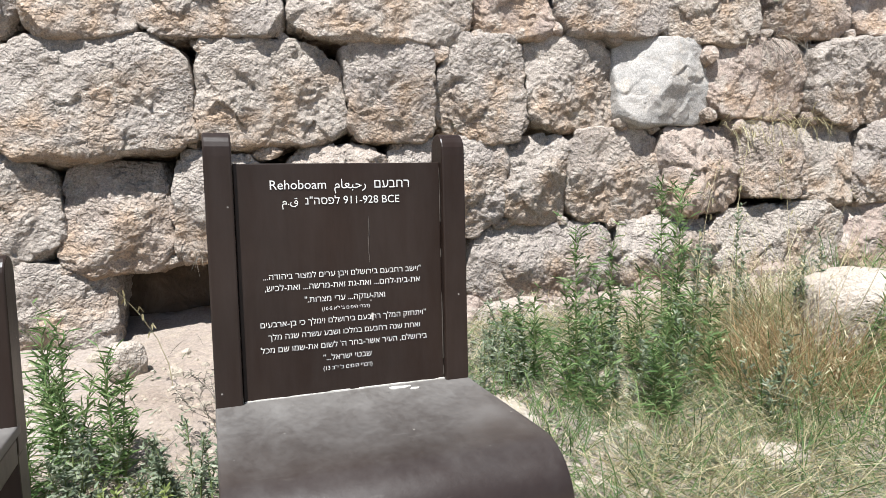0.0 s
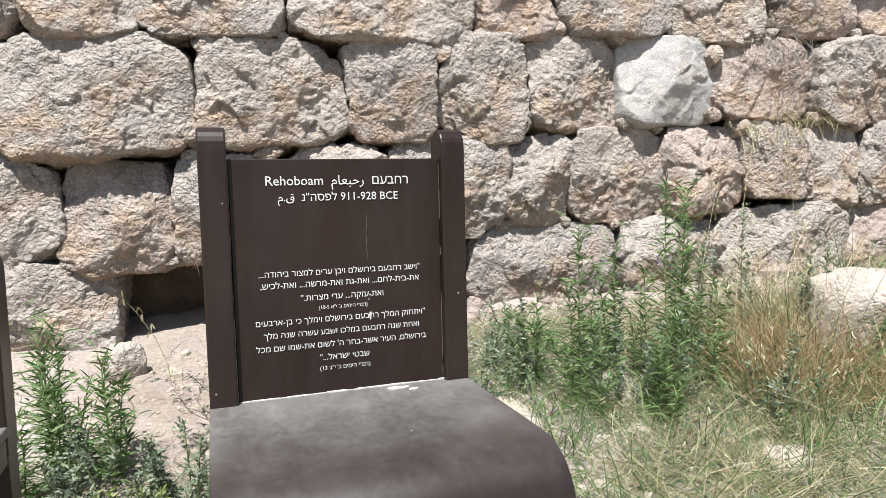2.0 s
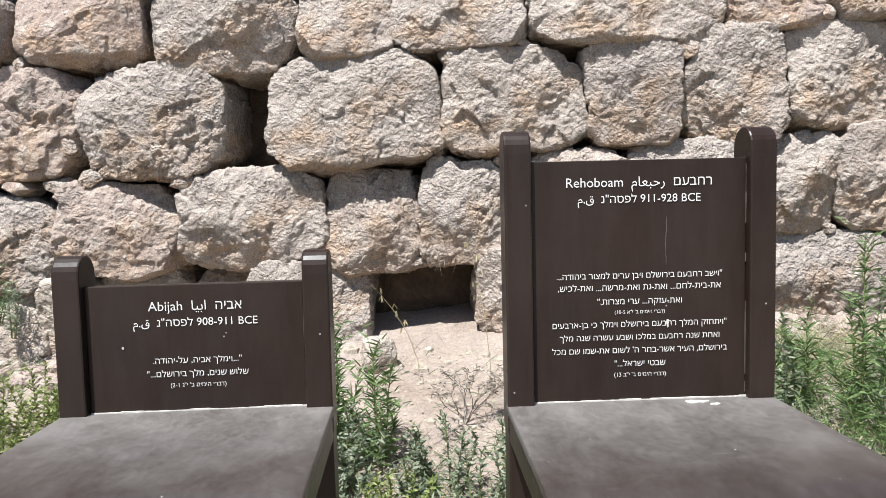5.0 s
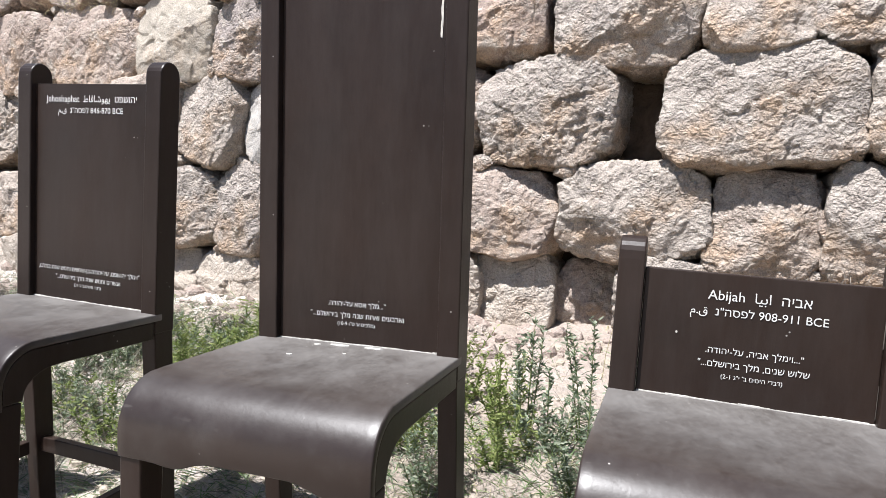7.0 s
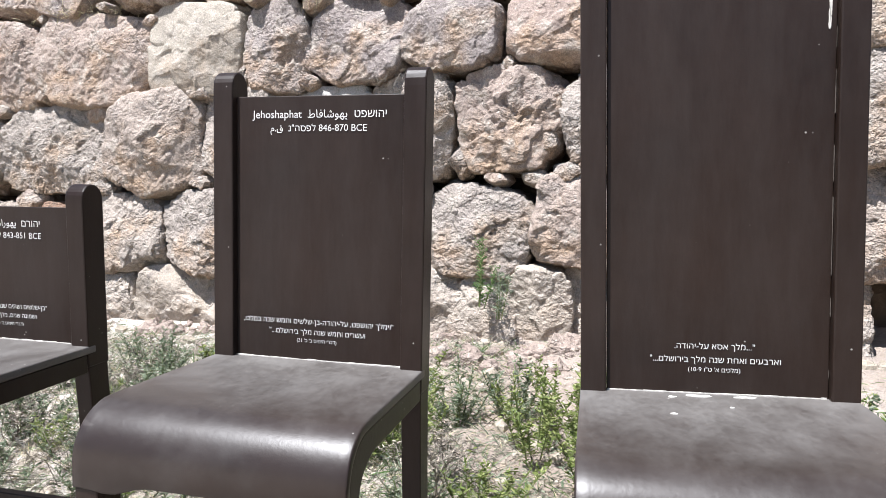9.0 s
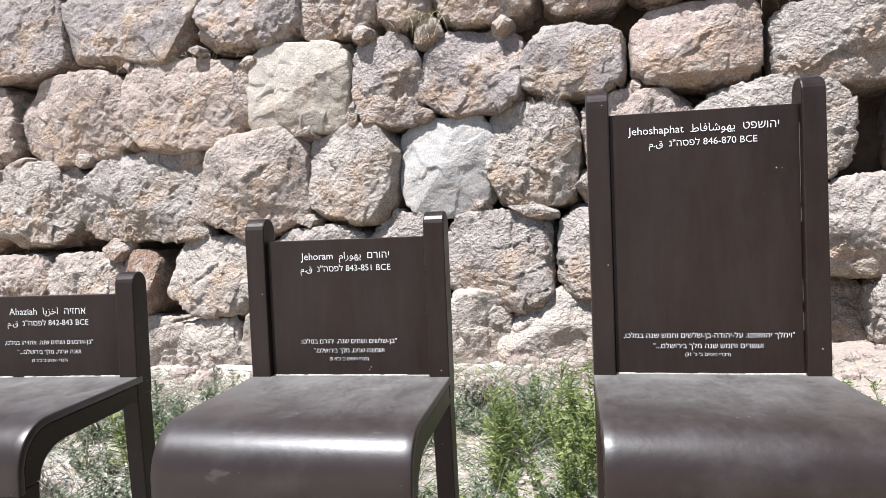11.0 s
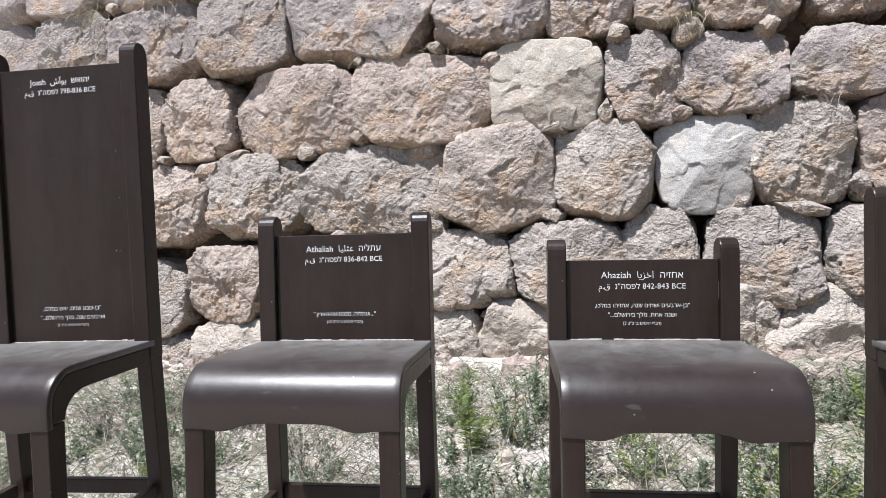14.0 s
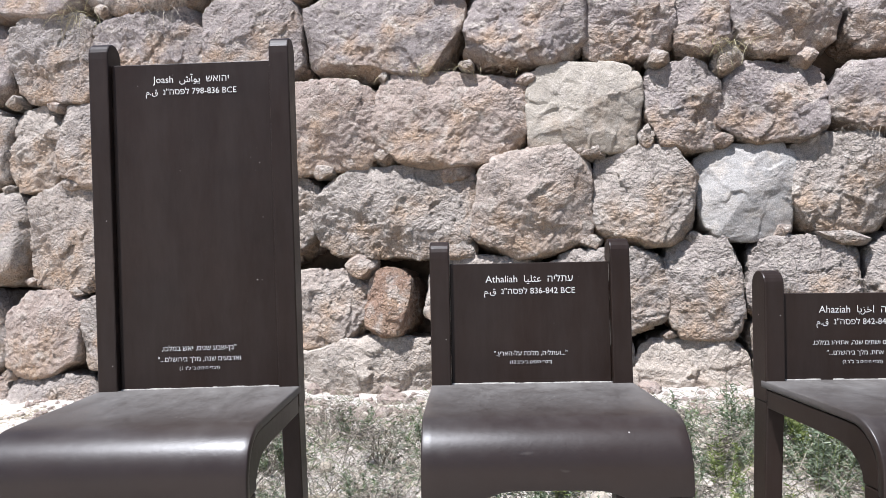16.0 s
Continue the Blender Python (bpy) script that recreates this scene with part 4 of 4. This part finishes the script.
for n, (x, y, h, count, r) in enumerate([(-1.92, 2.45, 0.4, 260, 0.3), (-2.08, 3.05, 0.3, 220, 0.28), (-1.5, 2.4, 0.32, 200, 0.22), (-2.2, 2.6, 0.34, 220, 0.3), (-2.87, 2.62, 0.45, 240, 0.25), (-2.7, 2.45, 0.38, 200, 0.25),
                                         (-3.23, 2.76, 0.32, 200, 0.25), (-3.15, 1.95, 0.3, 260, 0.35), (3.45, 3.05, 0.6, 260, 0.3), (1.9, 2.2, 0.36, 120, 0.35), (2.6, 2.1, 0.4, 140, 0.4), (2.3, 2.35, 0.45, 120, 0.35), (1.35, 2.3, 0.3, 120, 0.35), (3.0, 2.3, 0.5, 140, 0.35), (2.75, 2.7, 0.6, 160, 0.3), (1.15, 2.6, 0.28, 200, 0.3), (-3.86, 2.05, 0.25, 240, 0.35),
                                         (-3.95, 2.85, 0.4, 240, 0.2), (-2.3, 2.1, 0.25, 200, 0.35)]):
    if x > 0:
        grass_clump(x, y, h, count, r, GREEN, "fresh green grass tuft in dusty ground", 800 + n, 0.0045, 0.08, "grass_clump", 0.4, STRAW)
    else:
        leafy_weed(x, y, h, 12, r, 0.036, 0.007, LIME, "yellow-green bushy weed with small leaves in dusty ground", 800 + n, 1.1, -0.2, "bushy_weed", None, 0.45)
for n, (x, y, h, r) in enumerate([(-1.72, 2.2, 0.3, 0.22), (-1.62, 2.75, 0.36, 0.2), (-1.15, 2.3, 0.34, 0.2), (-1.0, 2.7, 0.3, 0.18), (-0.9, 2.3, 0.3, 0.2), (-2.05, 2.75, 0.34, 0.22), (-2.35, 2.85, 0.3, 0.2), (-1.85, 2.85, 0.26, 0.2), (-2.6, 2.75, 0.34, 0.2), (-3.0, 2.2, 0.34, 0.22), (-0.05, 2.2, 0.3, 0.2), (-0.3, 2.15, 0.28, 0.18), (0.06, 2.42, 0.3, 0.16), (-0.72, 2.25, 0.3, 0.18), (-0.5, 2.2, 0.24, 0.18)]):
    leafy_weed(x, y, h, 11, r, 0.036, 0.007, LIME if n % 2 else SAGE, "yellow-green bushy weed with small leaves in dusty ground" if n % 2 else SAGE_WEED, 840 + n, 1.1, -0.2, "bushy_weed", None, 0.45)


def dry_shrub(x, y, height, seed):
    """A dead bush: forking grey twigs with a few curled leaves."""
    rng = random.Random(seed)
    ob = tagged(new("dry_shrub"), "dead grey-brown twiggy shrub on dusty ground", "shrub", "dry shrubs")
    ob.matrix_basis = pose(x, y, ground_z(x, y) - 0.01)
    v, f, lv, lf = [], [], [], []

    def branch(p, way, length, r, depth):
        q = p + way * length + Vector((rng.gauss(0, 1), rng.gauss(0, 1), rng.gauss(0, 0.5))) * length * 0.12
        m = (p + q) / 2 + Vector((rng.gauss(0, 1), rng.gauss(0, 1), 0)) * length * 0.06
        tube(v, f, [p, m, q], r, r * 0.6, 3)
        if depth == 0:
            for _ in range(3):
                a = rng.uniform(0, 2 * math.pi)
                ribbon(rng, lv, lf, m.lerp(q, rng.random()), Vector((math.cos(a), math.sin(a), rng.uniform(-0.2, 1))), rng.uniform(0.012, 0.03), 0.005, Vector((0, 0, -0.5)), 2)
            return
        for _ in range(rng.randint(2, 4)):
            a = rng.uniform(0, 2 * math.pi)
            w = (way + Vector((math.cos(a), math.sin(a), 0.2)) * rng.uniform(0.35, 0.8)).normalized()
            branch(p.lerp(q, rng.uniform(0.5, 1)), w, length * rng.uniform(0.55, 0.8), r * 0.65, depth - 1)

    for _ in range(rng.randint(5, 8)):
        a = rng.uniform(0, 2 * math.pi)
        branch(Vector((0, 0, 0)), Vector((math.cos(a) * 0.7, math.sin(a) * 0.7, 1)).normalized(), height * rng.uniform(0.35, 0.5), 0.0035, 3)
    tagged(plant_part("twig", v, f, TWIG, ob), kind="stuff")
    tagged(plant_part("foliage", lv, lf, TWIG, ob), kind="stuff")


for n, (x, y, h) in enumerate([(-6.75, 3.05, 0.3), (-7.4, 2.95, 0.28), (-6.3, 2.75, 0.34), (-5.85, 3.1, 0.26), (-5.6, 2.2, 0.4), (-4.75, 2.2, 0.3), (-6.1, 2.1, 0.36), (-6.9, 2.6, 0.3),
                               (-7.8, 2.4, 0.34), (-4.5, 2.6, 0.26), (-3.6, 3.1, 0.24), (-4.7, 3.1, 0.24), (-2.5, 2.2, 0.3), (-1.7, 2.2, 0.24), (-0.1, 2.85, 0.3), (0.9, 3.0, 0.28), (-5.5, 1.7, 0.34), (-6.5, 1.6, 0.36)]):
    dry_shrub(x, y, h, 900 + n)

drift = random.Random(41)
for n in range(34):
    x, y = drift.uniform(-8.2, -2.4), drift.uniform(1.75, 3.2)
    h = drift.uniform(0.14, 0.3)
    if drift.random() < 0.2:
        leafy_weed(x, y, h, 6, 0.16, 0.045, 0.005, LIME, "low fresh green weed in dusty ground", 950 + n, 1.0, -0.2, "low_weed", None, 0.4)
    else:
        leafy_weed(x, y, h, 7, 0.18, 0.032, 0.006, SAGE, "low grey-green weed in dusty ground", 950 + n, 1.1, -0.2, "low_weed", None, 0.45)

for n in range(60):
    x, y = drift.uniform(-8.2, -3.2), drift.uniform(1.7, 3.1)
    leafy_weed(x, y, drift.uniform(0.09, 0.2), 10, 0.2, 0.024, 0.007, SAGE, "low grey-green weed in dusty ground", 1400 + n, 1.2, -0.1, "low_weed", None, 0.7)


def scatter(name, label, mat, count, seed, low, high, length, width, lean, keep):
    """Countless blades spread over the bank."""
    rng = random.Random(seed)
    v, f = [], []
    for _ in range(count):
        x, y = rng.uniform(low[0], high[0]), rng.uniform(low[1], high[1])
        if rng.random() > keep(x, y):
            continue
        a = rng.uniform(0, 2 * math.pi)
        way = Vector((math.cos(a) * lean, math.sin(a) * lean, rng.uniform(0.25, 1)))
        ribbon(rng, v, f, (x, y, ground_z(x, y) - 0.004), way, length * rng.uniform(0.4, 1.2), width * rng.uniform(0.6, 1.2), Vector((rng.gauss(0, 0.3), rng.gauss(0, 0.3), -0.5)), 3)
    return tagged(new(name, mesh_of(name, v, f, mat)), label, "grass", kind="stuff")


def patch(x, y, scale, seed, low, high):
    n = noise.fractal(Vector((x * scale, y * scale, seed)), 1.0, 2.0, 3) * 0.5 + 0.5
    return min(1.0, max(0.0, (n - low) / (high - low)))


def away_from_wall(x, y):
    """Bare dust along the wall's foot by the first chairs, growth up to the wall elsewhere."""
    bare = min(1.0, max(0.0, min((x + 2.6) / 0.5, (0.9 - x) / 0.3)))
    edge = 3.95 - 1.1 * bare
    return min(1.0, max(0.04, (edge - y) / 0.4))


scatter("dry_grass", "short dry straw grass over the dusty ground", STRAW, 70000, 11, (-9.5, 0.9), (5.5, 3.7), 0.10, 0.0028, 0.9,
        lambda x, y: away_from_wall(x, y) * (1.0 if x > 0.8 else 0.25 + 0.6 * patch(x, y, 1.3, 1, 0.4, 0.65)))
def trodden(x, y):
    """A bare pale spot beside the first chair."""
    return 0.2 if ((x - 1.12) / 0.3) ** 2 + ((y - 2.45) / 0.45) ** 2 < 1 else 1.0


scatter("straw_grass", "long dry grass beside the chair", STRAW, 19000, 12, (0.7, 1.4), (5.0, 3.6), 0.27, 0.0025, 0.55, lambda x, y: trodden(x, y) * (0.3 + 0.7 * patch(x, y, 1.5, 5, 0.4, 0.6)))
scatter("green_grass", "long green grass tangled with the dry grass", GREEN, 12000, 16, (0.6, 1.5), (5.0, 3.5), 0.26, 0.003, 0.7, lambda x, y: trodden(x, y) * (0.25 + 0.75 * patch(x, y, 1.7, 31, 0.4, 0.6)))
scatter("sage_grass", "grey-green growth tangled with the dry grass", SAGE, 13000, 19, (0.6, 1.8), (5.0, 3.4), 0.16, 0.005, 0.8, lambda x, y: trodden(x, y) * (0.2 + 0.8 * patch(x, y, 1.6, 37, 0.42, 0.6)))
scatter("green_ground_cover", "patchy low green growth on the dusty ground", GREEN, 60000, 13, (-9.0, 1.0), (5.0, 3.8), 0.12, 0.004, 0.8,
        lambda x, y: away_from_wall(x, y) * (0.4 if x < -3.6 else 1.0) * (0.15 + patch(x, y, 1.1, 9, 0.42, 0.6)))
scatter("sage_ground_cover", "patchy low grey-green growth on the dusty ground", SAGE, 60000, 14, (-9.0, 1.0), (5.0, 3.8), 0.11, 0.0045, 0.8,
        lambda x, y: away_from_wall(x, y) * (0.2 + patch(x, y, 1.4, 17, 0.4, 0.6)))
scatter("dead_twigs", "grey dead twigs and dry stalks on the ground", TWIG, 30000, 15, (-9.0, 1.0), (4.0, 3.85), 0.2, 0.003, 0.9,
        lambda x, y: away_from_wall(x, y) * (0.3 + patch(x, y, 1.2, 23, 0.4, 0.6) + (0.5 if x < -5.6 else 0.0)))


scatter("dry_stalks", "thin grey dry stalks standing in the dusty ground", TWIG, 7000, 18, (-8.6, 1.5), (-3.2, 3.3), 0.3, 0.0035, 0.45,
        lambda x, y: 0.25 + patch(x, y, 1.5, 61, 0.4, 0.6))


def bank_behind(x, y):
    """Thick on the bank behind the chairs from the second one on, thin elsewhere."""
    return away_from_wall(x, y) * (1.0 if x < -2.2 else 0.35)


scatter("sage_leaf_cover", "small grey-green leaves spread over the dusty ground", SAGE, 42000, 51, (-9.0, 1.5), (5.0, 3.5), 0.04, 0.010, 0.8,
        lambda x, y: bank_behind(x, y) * (0.1 + patch(x, y, 1.9, 43, 0.4, 0.58)))
scatter("twig_litter", "short grey dead stalks spread over the dusty ground", TWIG, 42000, 52, (-9.0, 1.5), (3.0, 3.6), 0.06, 0.0045, 1.0,
        lambda x, y: bank_behind(x, y) * (0.15 + patch(x, y, 1.6, 47, 0.42, 0.6)))


def loose_rock(x, y, w, d, h, seed, mat, label, name="loose_rock", turn=0.0, sink=0.3):
    me = rock_mesh(w, d, h, seed, max(0.012, min(w, h) / 16), 3.2, 0.8, 12, True)
    me.materials[0] = mat
    ob = new(name, me)
    ob.matrix_basis = pose(x, y, ground_z(x, y) + h * (0.5 - sink), 6, 4, turn)
    return tagged(ob, label, "rock")


loose_rock(3.12, 2.62, 0.95, 0.5, 0.6, 61, LEDGE, "pale boulder lying in dry grass by the wall", "boulder", -20)
loose_rock(1.99, 2.1, 0.22, 0.16, 0.12, 62, LEDGE, "small pale rock half hidden in dry grass", "loose_rock", 0, 0.45)
loose_rock(-0.55, 3.5, 0.17, 0.14, 0.2, 63, LEDGE, "small pale rock on dusty ground below the wall", "loose_rock", 30, 0.1)
loose_rock(0.95, 2.6, 0.5, 0.35, 0.2, 64, FRESH, "flat pale rock in dry grass", "loose_rock", 12, 0.5)


def pebbles(name, label, count, seed, low, high, smallest, spread, largest, mat):
    """Small angular stones, half sunk."""
    rng = random.Random(seed)
    v, f = [], []
    for _ in range(count):
        x, y = rng.uniform(low[0], high[0]), rng.uniform(low[1], high[1])
        if largest > 0.06 and -1.35 < x < 0.6:
            continue
        s = min(largest, smallest + spread * rng.paretovariate(1.7))
        z = ground_z(x, y)
        k = len(v)
        a = rng.uniform(0, math.pi)
        ring = [(s * math.cos(a + i * math.pi / 3) * rng.uniform(0.7, 1.2), s * math.sin(a + i * math.pi / 3) * rng.uniform(0.7, 1.2)) for i in range(6)]
        tilt = rng.uniform(-0.3, 0.3)
        for dx, dy in ring:
            v.append((x + dx, y + dy, z - 0.3 * s))
        for dx, dy in ring:
            v.append((x + dx * 0.95, y + dy * 0.95, z + s * 0.3 * rng.uniform(0.6, 1.2)))
        for dx, dy in ring:
            v.append((x + dx * 0.55, y + dy * 0.55, z + s * rng.uniform(0.45, 0.75) + dx * tilt))
        for i in range(6):
            j = (i + 1) % 6
            f.append((k + i, k + j, k + 6 + j, k + 6 + i))
            f.append((k + 6 + i, k + 6 + j, k + 12 + j, k + 12 + i))
        f.append(tuple(range(k + 12, k + 18)))
    tagged(new(name, mesh_of(name, v, f, mat)), label, "pebbles", kind="stuff")


pebbles("pebbles", "small pale limestone pebbles strewn on the ground", 6000, 77, (-9.5, 0.9), (5, 3.75), 0.005, 0.005, 0.05, FRESH)
pebbles("rubble", "limestone rubble along the foot of the wall", 900, 78, (-9.5, 3.35), (4.8, 3.95), 0.008, 0.014, 0.10, STONE)


def wall_grass(x, z, blades, length, mat, label, seed, hang=-0.9, spread=0.12, category="grass"):
    """Growth rooted in a joint of the wall."""
    rng = random.Random(seed)
    ob = tagged(new("wall_grass"), label, category, "growth in the wall's joints")
    ob.matrix_basis = pose(x, FACE + 0.03, z)
    v, f = [], []
    for _ in range(blades):
        way = Vector((rng.gauss(0, 0.35), -rng.uniform(0.2, 0.6), rng.uniform(-0.8, 0.9)))
        ribbon(rng, v, f, (rng.gauss(0, spread), rng.uniform(-0.02, 0.1), rng.gauss(0, 0.02)), way, length * rng.uniform(0.4, 1.1), 0.0035, Vector((rng.gauss(0, 0.4), 0, hang)), 4)
    tagged(plant_part("tuft", v, f, mat, ob), kind="stuff")


for n, (x, z, blades, length, spread) in enumerate([(3.45, 2.33, 90, 0.3, 0.14), (3.7, 1.8, 80, 0.28, 0.16), (3.3, 1.75, 50, 0.24, 0.1), (-8.5, 3.5, 70, 0.3, 0.12), (-4.1, 2.85, 80, 0.22, 0.1), (-6.2, 2.8, 60, 0.16, 0.3),
                                                    (-3.3, 2.2, 50, 0.14, 0.12), (-1.9, 2.75, 40, 0.2, 0.15), (-9.3, 3.5, 60, 0.28, 0.12), (-0.25, 1.12, 14, 0.22, 0.08)]):
    wall_grass(x, z, blades, length, STRAW if n % 3 else TWIG, "dry grass hanging from a joint of the stone wall", 1200 + n, -1.5, spread)
leafy_weed(-2.78, 3.72, 0.42, 5, 0.1, 0.05, 0.006, GREEN, "fresh green weed growing from the wall's foot", 1250, 1.0, -0.2, "leafy_weed", 0.72)
leafy_weed(-2.66, 3.70, 0.3, 4, 0.12, 0.05, 0.006, SAGE, "grey-green weed growing from the wall's foot", 1251, 1.0, -0.2, "leafy_weed", 0.66)


def oat_stalk(x, y, z, lean, height, seed):
    """A dry oat stalk with hanging spikelets."""
    rng = random.Random(seed)
    ob = tagged(new("oat_stalk"), "dry wild oat stalk with hanging spikelets", "grass", "oat stalks")
    ob.matrix_basis = pose(x, y, z)
    v, f, ev, ef = [], [], [], []
    pts = [Vector((lean[0] * t * t, lean[1] * t * t, height * t)) for t in (0, 0.25, 0.5, 0.75, 0.9, 1.0)]
    tube(v, f, pts, 0.002, 0.0009, 4)
    for t in (0.55, 0.64, 0.72, 0.8, 0.88, 0.96):
        p = Vector((lean[0] * t * t, lean[1] * t * t, height * t))
        a = rng.uniform(0, 2 * math.pi)
        q = p + Vector((math.cos(a) * 0.03, math.sin(a) * 0.02, 0.005))
        tube(v, f, [p, q], 0.0007, 0.0005, 3)
        for _ in range(3):
            ribbon(rng, ev, ef, q, Vector((rng.gauss(0, 0.3), rng.gauss(0, 0.3), -1)), 0.034, 0.008, Vector((0, 0, -0.1)), 3)
    tagged(plant_part("stalk", v, f, STRAW, ob))
    tagged(plant_part("spikelet", ev, ef, STRAW, ob), kind="stuff")


for n, (x, y, h, lx, ly) in enumerate([(-0.32, 3.3, 0.5, -0.22, -0.05), (0.02, 3.1, 0.75, -0.1, 0.0), (0.12, 3.0, 0.8, -0.02, 0.05), (2.15, 2.9, 1.0, 0.15, 0.0), (2.4, 2.95, 1.15, 0.2, 0.1), (2.75, 2.9, 1.1, -0.1, 0.0), (-5.05, 1.75, 0.62, 0.15, 0.0), (-1.3, 3.3, 0.5, 0.12, 0.0)]):
    oat_stalk(x, y, ground_z(x, y) - 0.01, (lx, ly), h, 1300 + n)
